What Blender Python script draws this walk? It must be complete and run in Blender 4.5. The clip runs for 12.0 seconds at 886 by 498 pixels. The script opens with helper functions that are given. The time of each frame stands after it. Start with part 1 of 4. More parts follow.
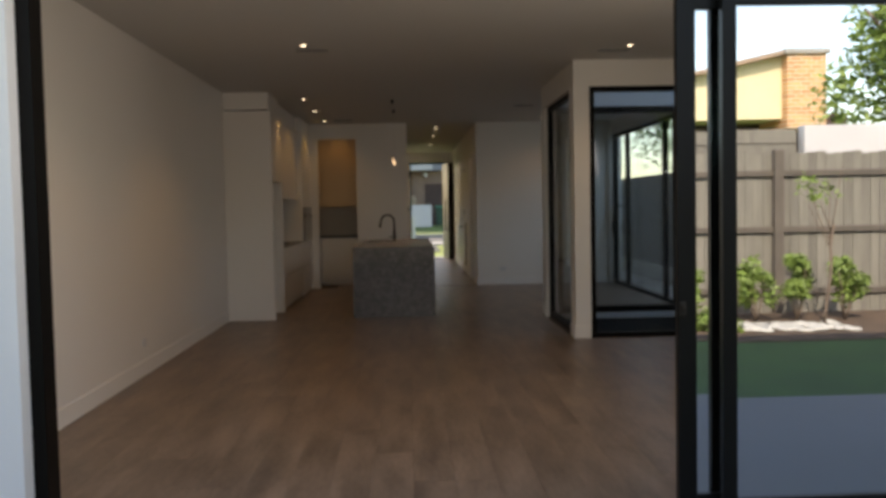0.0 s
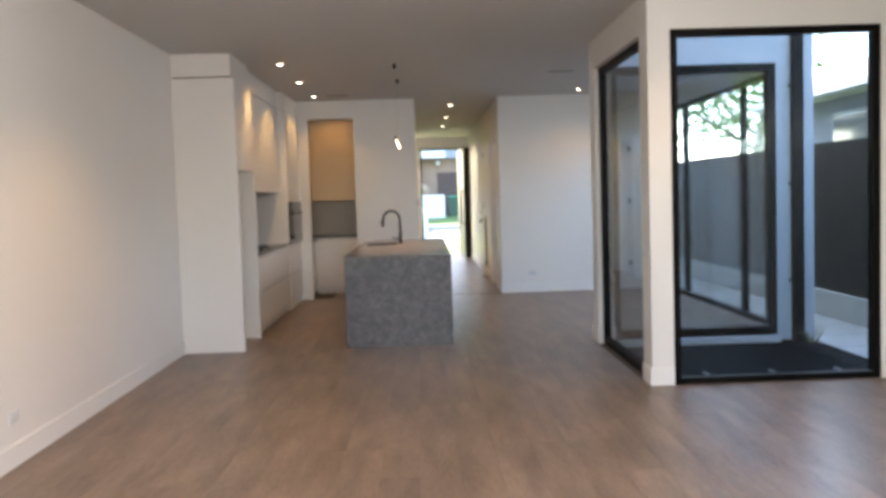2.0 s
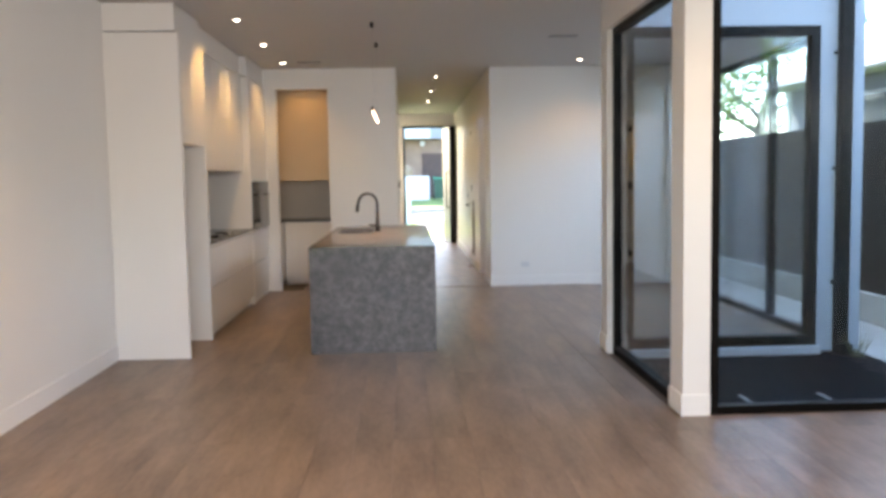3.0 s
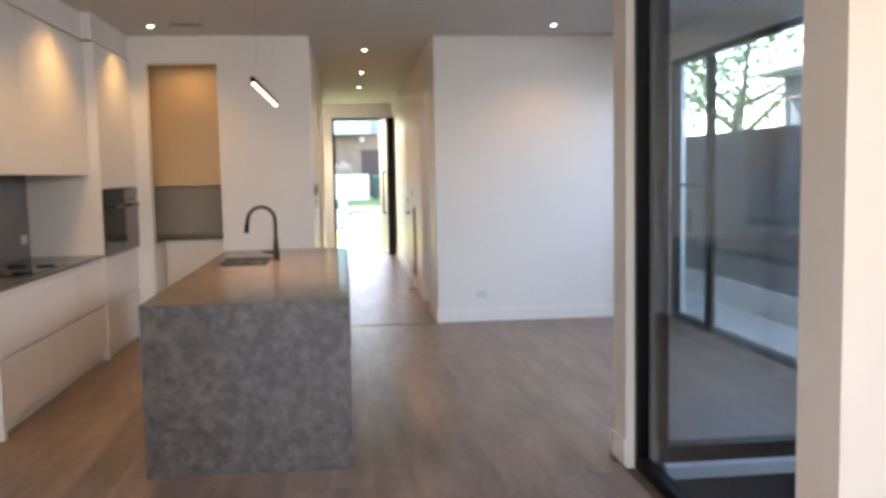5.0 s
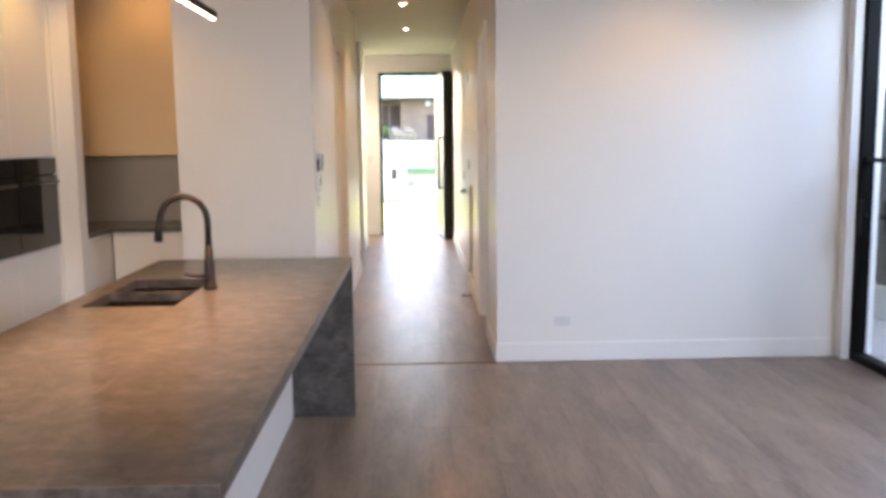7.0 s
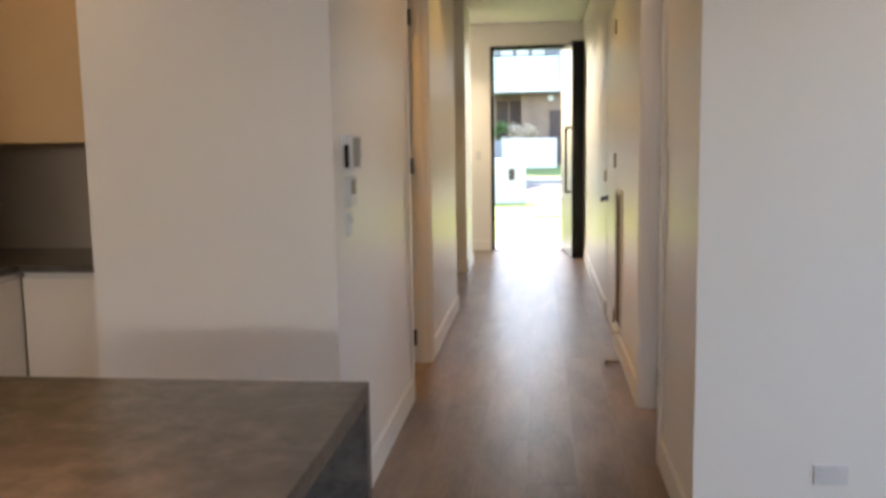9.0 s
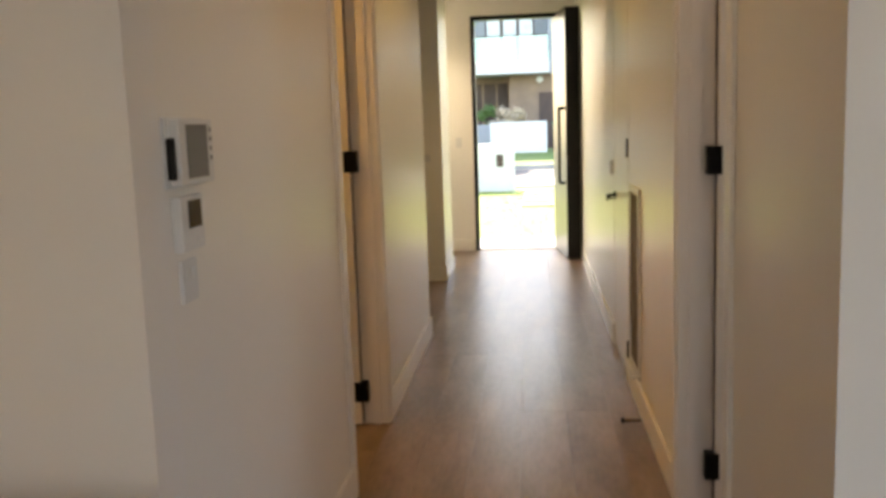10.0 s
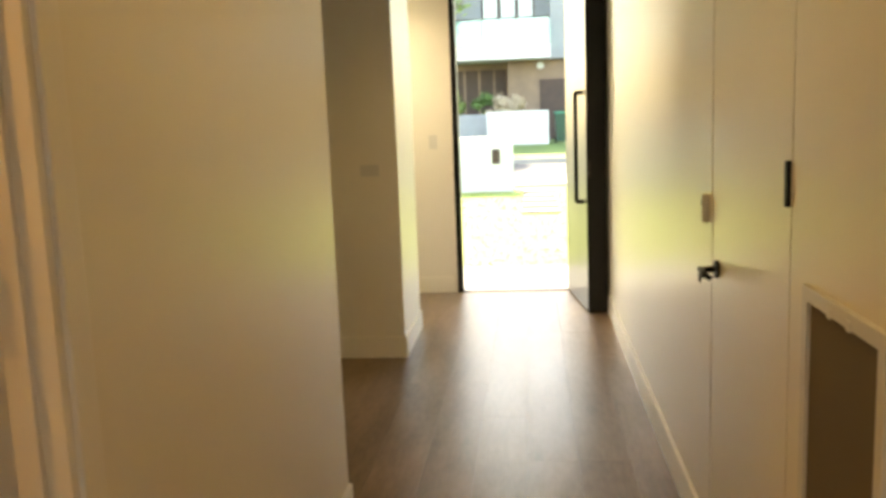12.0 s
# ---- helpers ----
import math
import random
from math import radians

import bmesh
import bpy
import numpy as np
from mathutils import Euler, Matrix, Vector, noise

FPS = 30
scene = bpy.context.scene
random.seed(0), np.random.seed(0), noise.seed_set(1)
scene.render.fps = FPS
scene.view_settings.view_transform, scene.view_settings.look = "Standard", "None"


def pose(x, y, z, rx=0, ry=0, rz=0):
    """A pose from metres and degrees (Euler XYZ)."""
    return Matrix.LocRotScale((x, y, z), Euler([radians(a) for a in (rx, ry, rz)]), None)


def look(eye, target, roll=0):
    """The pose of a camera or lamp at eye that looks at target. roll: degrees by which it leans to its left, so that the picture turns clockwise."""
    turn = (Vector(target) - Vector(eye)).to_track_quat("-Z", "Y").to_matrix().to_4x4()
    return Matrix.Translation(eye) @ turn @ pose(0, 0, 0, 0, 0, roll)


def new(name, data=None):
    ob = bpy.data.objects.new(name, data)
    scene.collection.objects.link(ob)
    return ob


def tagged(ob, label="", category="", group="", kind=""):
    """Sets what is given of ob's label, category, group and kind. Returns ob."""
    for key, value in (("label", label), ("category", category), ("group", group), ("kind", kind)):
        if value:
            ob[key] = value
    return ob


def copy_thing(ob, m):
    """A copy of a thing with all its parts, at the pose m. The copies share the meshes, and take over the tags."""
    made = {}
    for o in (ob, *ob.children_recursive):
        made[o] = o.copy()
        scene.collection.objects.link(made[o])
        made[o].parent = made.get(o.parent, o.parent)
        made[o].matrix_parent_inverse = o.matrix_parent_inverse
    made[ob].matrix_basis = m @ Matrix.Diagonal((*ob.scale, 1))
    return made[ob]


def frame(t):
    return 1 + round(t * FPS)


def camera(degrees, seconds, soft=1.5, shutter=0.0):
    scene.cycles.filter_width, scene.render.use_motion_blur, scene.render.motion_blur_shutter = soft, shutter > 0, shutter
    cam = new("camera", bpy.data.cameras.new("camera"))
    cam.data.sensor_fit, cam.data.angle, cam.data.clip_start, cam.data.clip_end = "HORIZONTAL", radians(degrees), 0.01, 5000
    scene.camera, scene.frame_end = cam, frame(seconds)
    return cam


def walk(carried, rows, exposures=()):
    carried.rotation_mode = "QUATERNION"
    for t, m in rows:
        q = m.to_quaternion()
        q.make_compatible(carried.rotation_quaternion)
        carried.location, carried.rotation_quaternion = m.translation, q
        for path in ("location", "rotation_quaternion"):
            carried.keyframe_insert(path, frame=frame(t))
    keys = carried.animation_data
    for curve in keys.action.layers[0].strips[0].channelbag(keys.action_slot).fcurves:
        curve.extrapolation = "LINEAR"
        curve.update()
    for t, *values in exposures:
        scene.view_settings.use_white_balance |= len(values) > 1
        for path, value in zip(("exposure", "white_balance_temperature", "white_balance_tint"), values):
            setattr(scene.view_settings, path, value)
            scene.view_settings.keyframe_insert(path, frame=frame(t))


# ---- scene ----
cam = camera(54.2, 12.0, soft=3.6)
EXPOSURES = [(0.0, 1.4, 8000, 14), (0.5, 2.6, 7600, 15), (1.0, 3.35, 6650, 14), (1.5, 3.5, 6600, 13), (2.0, 3.5, 6600, 13), (2.5, 3.8, 6650, 13), (3.0, 3.75, 6700, 13), (5.0, 3.85, 6800, 17), (6.5, 4.05, 6800, 20), (7.5, 4.05, 6850, 18), (9.5, 3.35, 7450, 15), (10.5, 3.3, 8800, 13), (12.0, 3.5, 9300, 8)]
PATH = [
    (0, (0.246, 1.475, 1.44), (0.326, 3.471, 1.343), -1.1),
    (0.5, (0.212, 2.135, 1.457), (0.283, 4.132, 1.365), -1.5),
    (1, (0.223, 2.806, 1.497), (0.313, 4.804, 1.457), -1.7),
    (1.5, (0.266, 3.467, 1.528), (0.337, 5.465, 1.476), -1.4),
    (2, (0.298, 4.167, 1.498), (0.347, 6.163, 1.376), -1.8),
    (2.5, (0.326, 4.841, 1.481), (0.356, 6.835, 1.334), -0.9),
    (3, (0.343, 5.486, 1.497), (0.428, 7.477, 1.332), -1.0),
    (5, (0.602, 8.305, 1.568), (0.816, 10.285, 1.393), -1.1),
    (5.5, (0.693, 9.05, 1.561), (0.932, 11.027, 1.38), -0.7),
    (6, (0.814, 9.765, 1.559), (1.085, 11.736, 1.352), -1.3),
    (6.5, (0.9, 10.541, 1.549), (1.063, 12.519, 1.301), -0.5),
    (7, (0.982, 11.263, 1.563), (1.032, 13.247, 1.315), -0.7),
    (7.5, (1.034, 12.005, 1.552), (0.938, 13.99, 1.326), -0.0),
    (9.5, (0.968, 14.991, 1.438), (0.736, 16.961, 1.181), -1.1),
    (10, (0.981, 15.726, 1.452), (0.774, 17.696, 1.174), -2.0),
    (10.5, (0.947, 16.465, 1.433), (0.751, 18.429, 1.11), -1.6),
    (11, (0.961, 17.196, 1.438), (0.799, 19.16, 1.096), -1.3),
    (11.5, (0.906, 17.907, 1.45), (0.671, 19.867, 1.129), -1.3),
    (12, (0.955, 18.655, 1.477), (0.748, 20.62, 1.175), -2.2),
]
walk(cam, [(t, look(eye, target, roll)) for t, eye, target, roll in PATH],
     exposures=EXPOSURES)


# ---- world and sun ----
world = bpy.data.worlds.new("World")
scene.world = world
world.use_nodes = True
sky = world.node_tree.nodes.new("ShaderNodeTexSky")
sky.sky_type = "NISHITA"
sky.sun_disc = False
SUN = Vector((-0.30, 0.95, 0.92)).normalized()
sky.sun_elevation = math.asin(SUN.z)
sky.sun_rotation = math.atan2(SUN.x, SUN.y)
back = world.node_tree.nodes["Background"]
back.inputs["Strength"].default_value = 0.15
world.node_tree.links.new(sky.outputs["Color"], back.inputs["Color"])
sun = new("sun", bpy.data.lights.new("sun", "SUN"))
sun.data.energy, sun.data.angle, sun.data.color = 2.6, radians(0.5), (1.0, 0.95, 0.87)
sun.matrix_world = look((0, 0, 0), -SUN)
# skylight at the head of the rear opening
door_sky = new("rear_opening_sky", bpy.data.lights.new("rear_opening_sky", "AREA"))
door_sky.data.shape, door_sky.data.size, door_sky.data.size_y = "RECTANGLE", 4.8, 0.5
door_sky.data.energy, door_sky.data.color = 12.5, (1.0, 0.96, 0.91)
door_sky.matrix_world = look((1.2, 5.47, 2.15), (-2.0, 9.9, 1.2))
# skylight at the head of the dining doors
side_sky = new("dining_opening_sky", bpy.data.lights.new("dining_opening_sky", "AREA"))
side_sky.data.shape, side_sky.data.size, side_sky.data.size_y = "RECTANGLE", 3.2, 0.5
side_sky.data.energy, side_sky.data.color = 15.0, (0.74, 0.86, 1.0)
side_sky.matrix_world = look((4.5, 14.6, 2.9), (2.0, 14.9, 0.2)) @ pose(0, 0, 0, 0, 0, 90)

# area lamp added as daylight in an unseen opening of the side room
room_sky = new("side_room_sky", bpy.data.lights.new("side_room_sky", "AREA"))
room_sky.data.shape, room_sky.data.size, room_sky.data.size_y = "RECTANGLE", 1.3, 1.7
room_sky.data.energy, room_sky.data.color = 0.9, (0.95, 0.92, 1.0)
room_sky.matrix_world = look((3.3, 18.65, 1.55), (0.0, 18.65, 1.45))


# ---- materials ----
def mat(name, color, rough=0.5, metal=0.0, vary=0.06, scale=3.0, fine=60.0, bump=0.0, stretch=(1, 1, 1), rand=0.0, coat=0.0, spec=0.5):
    """A painted or natural surface: colour with variation at two scales, uneven gloss, fine relief."""
    m = bpy.data.materials.new(name)
    m.use_nodes = True
    n, l = m.node_tree.nodes, m.node_tree.links
    b = n["Principled BSDF"]
    b.inputs["Metallic"].default_value = metal
    b.inputs["Coat Weight"].default_value = coat
    b.inputs["Specular IOR Level"].default_value = spec
    tc, mp = n.new("ShaderNodeTexCoord"), n.new("ShaderNodeMapping")
    mp.inputs["Scale"].default_value = stretch
    l.new(tc.outputs["Object"], mp.inputs["Vector"])
    where = mp.outputs["Vector"]
    if rand:
        info, shift = n.new("ShaderNodeObjectInfo"), n.new("ShaderNodeVectorMath")
        shift.operation = "MULTIPLY_ADD"
        l.new(info.outputs["Random"], shift.inputs[0])
        shift.inputs[1].default_value = (61.0, 47.0, 83.0)
        l.new(where, shift.inputs[2])
        where = shift.outputs["Vector"]
    big, small = n.new("ShaderNodeTexNoise"), n.new("ShaderNodeTexNoise")
    big.inputs["Scale"].default_value, small.inputs["Scale"].default_value = scale, fine
    big.inputs["Detail"].default_value, small.inputs["Detail"].default_value = 4, 3
    for t in (big, small):
        l.new(where, t.inputs["Vector"])
    add = n.new("ShaderNodeMath")
    add.operation = "MULTIPLY_ADD"
    l.new(small.outputs["Fac"], add.inputs[0])
    add.inputs[1].default_value = 0.4
    l.new(big.outputs["Fac"], add.inputs[2])
    ramp = n.new("ShaderNodeMapRange")
    ramp.inputs["From Min"].default_value, ramp.inputs["From Max"].default_value = 0.4, 1.0
    ramp.inputs["To Min"].default_value, ramp.inputs["To Max"].default_value = 1 - vary, 1 + vary
    l.new(add.outputs[0], ramp.inputs["Value"])
    value = ramp.outputs["Result"]
    if rand:
        rr, mul = n.new("ShaderNodeMapRange"), n.new("ShaderNodeMath")
        rr.inputs["To Min"].default_value, rr.inputs["To Max"].default_value = 1 - rand, 1 + rand
        l.new(info.outputs["Random"], rr.inputs["Value"])
        mul.operation = "MULTIPLY"
        l.new(value, mul.inputs[0])
        l.new(rr.outputs["Result"], mul.inputs[1])
        value = mul.outputs[0]
    mix = n.new("ShaderNodeVectorMath")
    mix.operation = "SCALE"
    mix.inputs[0].default_value = color
    l.new(value, mix.inputs["Scale"])
    l.new(mix.outputs["Vector"], b.inputs["Base Color"])
    rg = n.new("ShaderNodeMapRange")
    rg.inputs["To Min"].default_value, rg.inputs["To Max"].default_value = rough * 0.85, min(1, rough * 1.15)
    l.new(big.outputs["Fac"], rg.inputs["Value"])
    l.new(rg.outputs["Result"], b.inputs["Roughness"])
    if bump:
        bp = n.new("ShaderNodeBump")
        bp.inputs["Strength"].default_value, bp.inputs["Distance"].default_value = bump, 0.01
        l.new(add.outputs[0], bp.inputs["Height"])
        l.new(bp.outputs["Normal"], b.inputs["Normal"])
    return m


def glow(name, color, strength):
    m = bpy.data.materials.new(name)
    m.use_nodes = True
    b = m.node_tree.nodes["Principled BSDF"]
    b.inputs["Base Color"].default_value = (0.8, 0.8, 0.8, 1)
    b.inputs["Emission Color"].default_value = (*color, 1)
    b.inputs["Emission Strength"].default_value = strength
    return m


def glass_mat(name, tint, boost=0.0):
    """Window glass: clear, with the gloss given by Fresnel."""
    m = bpy.data.materials.new(name)
    m.use_nodes = True
    n, l = m.node_tree.nodes, m.node_tree.links
    n.remove(n["Principled BSDF"])
    tr, gl, mx, lw = n.new("ShaderNodeBsdfTransparent"), n.new("ShaderNodeBsdfGlossy"), n.new("ShaderNodeMixShader"), n.new("ShaderNodeLayerWeight")
    tr.inputs["Color"].default_value = (*tint, 1)
    gl.inputs["Roughness"].default_value = 0.0
    gl.inputs["Color"].default_value = (0.95, 0.97, 1, 1)
    lw.inputs["Blend"].default_value = 0.5
    power, ad = n.new("ShaderNodeMath"), n.new("ShaderNodeMath")
    power.operation, ad.operation = "POWER", "MULTIPLY_ADD"
    power.inputs[1].default_value = 5.0
    ad.inputs[1].default_value, ad.inputs[2].default_value = 0.95 - boost, 0.04 + boost
    l.new(lw.outputs["Facing"], power.inputs[0])
    l.new(power.outputs[0], ad.inputs[0])
    l.new(ad.outputs[0], mx.inputs["Fac"])
    l.new(tr.outputs["BSDF"], mx.inputs[1])
    l.new(gl.outputs["BSDF"], mx.inputs[2])
    l.new(mx.outputs["Shader"], n["Material Output"].inputs["Surface"])
    return m


def stone_mat(name):
    """Dark grey marble: soft clouds, dark crack lines and a few pale drifting veins."""
    m = mat(name, (0.1, 0.1, 0.1), 0.34, 0, 0.3, 6, 40, coat=0.4)
    n, l = m.node_tree.nodes, m.node_tree.links
    b = n["Principled BSDF"]
    tc = n.new("ShaderNodeTexCoord")

    def noise(scale, detail, rough, warp):
        t = n.new("ShaderNodeTexNoise")
        for key, v in (("Scale", scale), ("Detail", detail), ("Roughness", rough), ("Distortion", warp)):
            t.inputs[key].default_value = v
        l.new(tc.outputs["Object"], t.inputs["Vector"])
        return t.outputs["Fac"]

    def ramp(source, *stops):
        r = n.new("ShaderNodeValToRGB")
        e = r.color_ramp.elements
        while len(e) < len(stops):
            e.new(0.5)
        for k, (at, c) in enumerate(stops):
            e[k].position, e[k].color = at, (*c, 1) if isinstance(c, tuple) else (c, c, c, 1)
        l.new(source, r.inputs["Fac"])
        return r.outputs["Color"]

    def over(fac, a, colour):
        x = n.new("ShaderNodeMix")
        x.data_type = "RGBA"
        l.new(fac, x.inputs["Factor"])
        l.new(a, x.inputs["A"])
        x.inputs["B"].default_value = (*colour, 1)
        return x.outputs["Result"]

    c = ramp(noise(15, 9, 0.66, 0.3), (0.36, (0.036, 0.032, 0.030)), (0.50, (0.078, 0.069, 0.065)), (0.66, (0.136, 0.119, 0.111)))
    c = over(ramp(noise(4.5, 5, 0.55, 0.5), (0.36, 0.45), (0.54, 0.0)), c, (0.046, 0.042, 0.041))
    c = over(ramp(noise(2.4, 5, 0.55, 0.9), (0.475, 0.0), (0.50, 0.13), (0.525, 0.0)), c, (0.27, 0.255, 0.245))
    c = over(ramp(noise(38, 3, 0.5, 0.4), (0.68, 0.0), (0.78, 0.35)), c, (0.26, 0.235, 0.22))
    l.new(c, b.inputs["Base Color"])
    return m


def oak_mat(name):
    """Grey-brown oak boards: long grain, each board a tone of its own."""
    m = mat(name, (0.213, 0.149, 0.108), 0.345, 0, 0.48, 1.5, 11, 0.0, (4.5, 1.0, 4.5), 0.05, spec=0.3)
    return m


def brick_mat(name):
    """Far-off orange brickwork."""
    m = mat(name, (0.42, 0.22, 0.11), 0.85)
    n, l = m.node_tree.nodes, m.node_tree.links
    tc, mp, br = n.new("ShaderNodeTexCoord"), n.new("ShaderNodeMapping"), n.new("ShaderNodeTexBrick")
    mp.inputs["Rotation"].default_value = (radians(90), 0, 0)
    l.new(tc.outputs["Object"], mp.inputs["Vector"])
    l.new(mp.outputs["Vector"], br.inputs["Vector"])
    br.inputs["Scale"].default_value = 1.0
    br.inputs["Brick Width"].default_value, br.inputs["Row Height"].default_value, br.inputs["Mortar Size"].default_value = 0.36, 0.14, 0.016
    br.inputs["Color1"].default_value, br.inputs["Color2"].default_value = (0.62, 0.36, 0.16, 1), (0.45, 0.22, 0.10, 1)
    br.inputs["Mortar"].default_value = (0.55, 0.47, 0.36, 1)
    l.new(br.outputs["Color"], n["Principled BSDF"].inputs["Base Color"])
    return m


M_WALL = mat("wall_paint", (0.80, 0.775, 0.74), 0.36, vary=0.02, scale=1.2, fine=220, bump=0.01)
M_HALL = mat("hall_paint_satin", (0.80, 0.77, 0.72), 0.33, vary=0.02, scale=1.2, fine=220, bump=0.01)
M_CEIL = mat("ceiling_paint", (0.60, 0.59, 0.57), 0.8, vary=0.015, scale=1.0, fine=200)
M_TRIM = mat("gloss_trim_paint", (0.82, 0.80, 0.77), 0.34, vary=0.02, scale=2)
M_DOOR = mat("door_paint", (0.80, 0.77, 0.71), 0.33, vary=0.02, scale=1.5)
M_CAB = mat("cabinet_lacquer", (0.80, 0.77, 0.73), 0.35, vary=0.015, scale=1.5)
M_BLACK = mat("black_powder_coat", (0.004, 0.0035, 0.003), 0.45, vary=0.15, scale=5, spec=0.12)
M_ANODISED = mat("black_anodised", (0.006, 0.0055, 0.005), 0.36, vary=0.15, scale=5, spec=0.2)
# Warm lamplight on the pantry's upper doors is put into this colour.
M_WARMTINT = mat("warm_tinted_lacquer", (0.66, 0.52, 0.34), 0.4, vary=0.03, scale=2)
M_BLACKGLOSS = mat("black_door_gloss", (0.02, 0.019, 0.018), 0.32, vary=0.1, scale=2, spec=0.14)
M_TAP = mat("gunmetal", (0.014, 0.010, 0.009), 0.40, 0.0, vary=0.1, spec=0.35)
M_STEEL = mat("brushed_steel", (0.05, 0.044, 0.04), 0.36, 0.9, vary=0.1, fine=120)
M_STONE = stone_mat("grey_marble")
M_BENCH = mat("dark_benchtop", (0.10, 0.095, 0.09), 0.2, vary=0.2, scale=8)
M_GREYSPLASH = mat("grey_splashback", (0.15, 0.145, 0.14), 0.25, vary=0.12, scale=4)
M_SPLASH = mat("taupe_splashback", (0.58, 0.50, 0.41), 0.35, vary=0.05)
M_OAK = oak_mat("oak_floor")
M_SUB = mat("floor_gap", (0.11, 0.08, 0.06), 0.8)
M_STRIP = mat("threshold_metal", (0.16, 0.11, 0.07), 0.4, 0.5)
M_PLASTIC = mat("white_plastic", (0.66, 0.66, 0.66), 0.35, vary=0.01)
M_GREYPL = mat("grey_plastic", (0.25, 0.25, 0.25), 0.4, vary=0.03)
M_SCREEN = mat("dark_screen", (0.02, 0.02, 0.022), 0.1, vary=0.05)
M_OVEN = mat("oven_glass", (0.01, 0.01, 0.011), 0.06, vary=0.05)
M_MESH = mat("filter_mesh", (0.14, 0.11, 0.08), 0.7, vary=0.1, fine=300, bump=0.2)
M_TINT = glass_mat("grey_window_glass", (0.79, 0.86, 0.90), -0.02)
M_GLASS = glass_mat("window_glass", (0.96, 0.98, 0.98), 0.0)
M_SLIDER = glass_mat("tinted_slider_glass", (0.35, 0.4, 0.4), 0.72)
M_LED = glow("led_white", (1.0, 0.86, 0.66), 1.6)
M_BAR = glow("led_bar", (1.0, 0.70, 0.45), 1.0)
# Courtyard shade and sky blue are put into this render's colour.
M_SHADERENDER = mat("shade_tinted_render", (0.40, 0.43, 0.46), 0.8, vary=0.05, scale=1.2, fine=90, bump=0.15)
M_WHITERENDER = mat("white_render", (0.66, 0.66, 0.66), 0.8, vary=0.05, scale=1.2, fine=90, bump=0.15)
M_PAVE = mat("pale_paving", (0.30, 0.30, 0.29), 0.7, vary=0.12, scale=2, fine=60, bump=0.1, rand=0.08)
M_TERR = mat("terrace_stone", (0.17, 0.175, 0.175), 0.7, vary=0.12, scale=1.5, fine=60, bump=0.1)
M_MAT = mat("black_courtyard_paver", (0.008, 0.008, 0.009), 0.8, vary=0.3, scale=3, bump=0.1, spec=0.05)
M_CONC = mat("concrete", (0.28, 0.27, 0.25), 0.8, vary=0.15, scale=1.5, bump=0.2)
M_ASPH = mat("asphalt", (0.055, 0.055, 0.057), 0.85, vary=0.2, scale=2, fine=160, bump=0.3)
M_SOIL = mat("mulch", (0.09, 0.06, 0.04), 0.95, vary=0.5, scale=5, fine=40, bump=0.8)
M_GROUND = mat("grass_ground", (0.09, 0.14, 0.03), 0.9, vary=0.35, scale=0.8, fine=50, bump=0.5)
M_TURF = mat("turf", (0.05, 0.10, 0.03), 0.9, vary=0.3, scale=1.5, fine=150, bump=0.5)
M_LAWN = mat("sunny_lawn", (0.21, 0.26, 0.05), 0.9, vary=0.16, scale=0.7, fine=60, bump=0.15)
M_BLADE = mat("grass_blade", (0.22, 0.27, 0.05), 0.7, vary=0.3, scale=6)
M_PALING = mat("weathered_paling", (0.17, 0.16, 0.135), 0.85, vary=0.25, scale=2, fine=30, bump=0.3, stretch=(6, 6, 0.6), rand=0.15)
M_RAIL = mat("fence_rail", (0.10, 0.085, 0.07), 0.8, vary=0.2)
M_DKFENCE = mat("charcoal_fence", (0.0055, 0.006, 0.007), 0.6, vary=0.15, rand=0.12, spec=0.15)
M_BEIGEWALL = mat("beige_render", (0.62, 0.55, 0.36), 0.85, vary=0.08)
M_PLINTH = mat("limestone_plinth", (0.50, 0.49, 0.45), 0.8, vary=0.12, bump=0.2)
M_FARBRICK = brick_mat("far_orange_brick")
M_BROWNBR = mat("brown_brick", (0.22, 0.15, 0.11), 0.85, vary=0.2, scale=1.5, fine=25, bump=0.3)
M_DKBROWN = mat("dark_timber", (0.06, 0.035, 0.028), 0.7, vary=0.3)
M_ROOF = mat("roof_tile", (0.30, 0.22, 0.16), 0.8, vary=0.15)
M_GREYWALL = mat("grey_render", (0.27, 0.28, 0.30), 0.8, vary=0.08)
M_WHITE = mat("white_paint_outdoor", (0.52, 0.52, 0.52), 0.6, vary=0.04)
M_STEP = mat("stepping_stone", (0.075, 0.075, 0.072), 0.75, vary=0.15, scale=3, fine=50, bump=0.15, rand=0.1)
M_BINLID = mat("bin_lid_teal", (0.015, 0.22, 0.14), 0.5, vary=0.1)
M_BIN = mat("bin_green", (0.008, 0.05, 0.03), 0.5, vary=0.1)
M_BARK = mat("bark", (0.16, 0.12, 0.09), 0.9, vary=0.3, scale=4, fine=30, bump=0.6)
M_LEAF = mat("leaf_green", (0.07, 0.14, 0.03), 0.55, vary=0.5, scale=1.5, fine=12)
M_LEAF2 = mat("leaf_yellow_green", (0.16, 0.24, 0.05), 0.55, vary=0.5, scale=2.5, fine=12)
M_WEED = mat("dry_weed", (0.20, 0.19, 0.10), 0.8, vary=0.2)
M_FLOWER = mat("cream_flower", (0.42, 0.34, 0.24), 0.7, vary=0.2)
M_BALUS = glass_mat("green_glass", (0.55, 0.82, 0.80), 0.05)
M_CURTAIN = mat("curtained_glass", (0.5, 0.52, 0.52), 0.1, vary=0.15)
M_FAR_GLASS = mat("far_window_glass", (0.05, 0.06, 0.07), 0.08, vary=0.1)


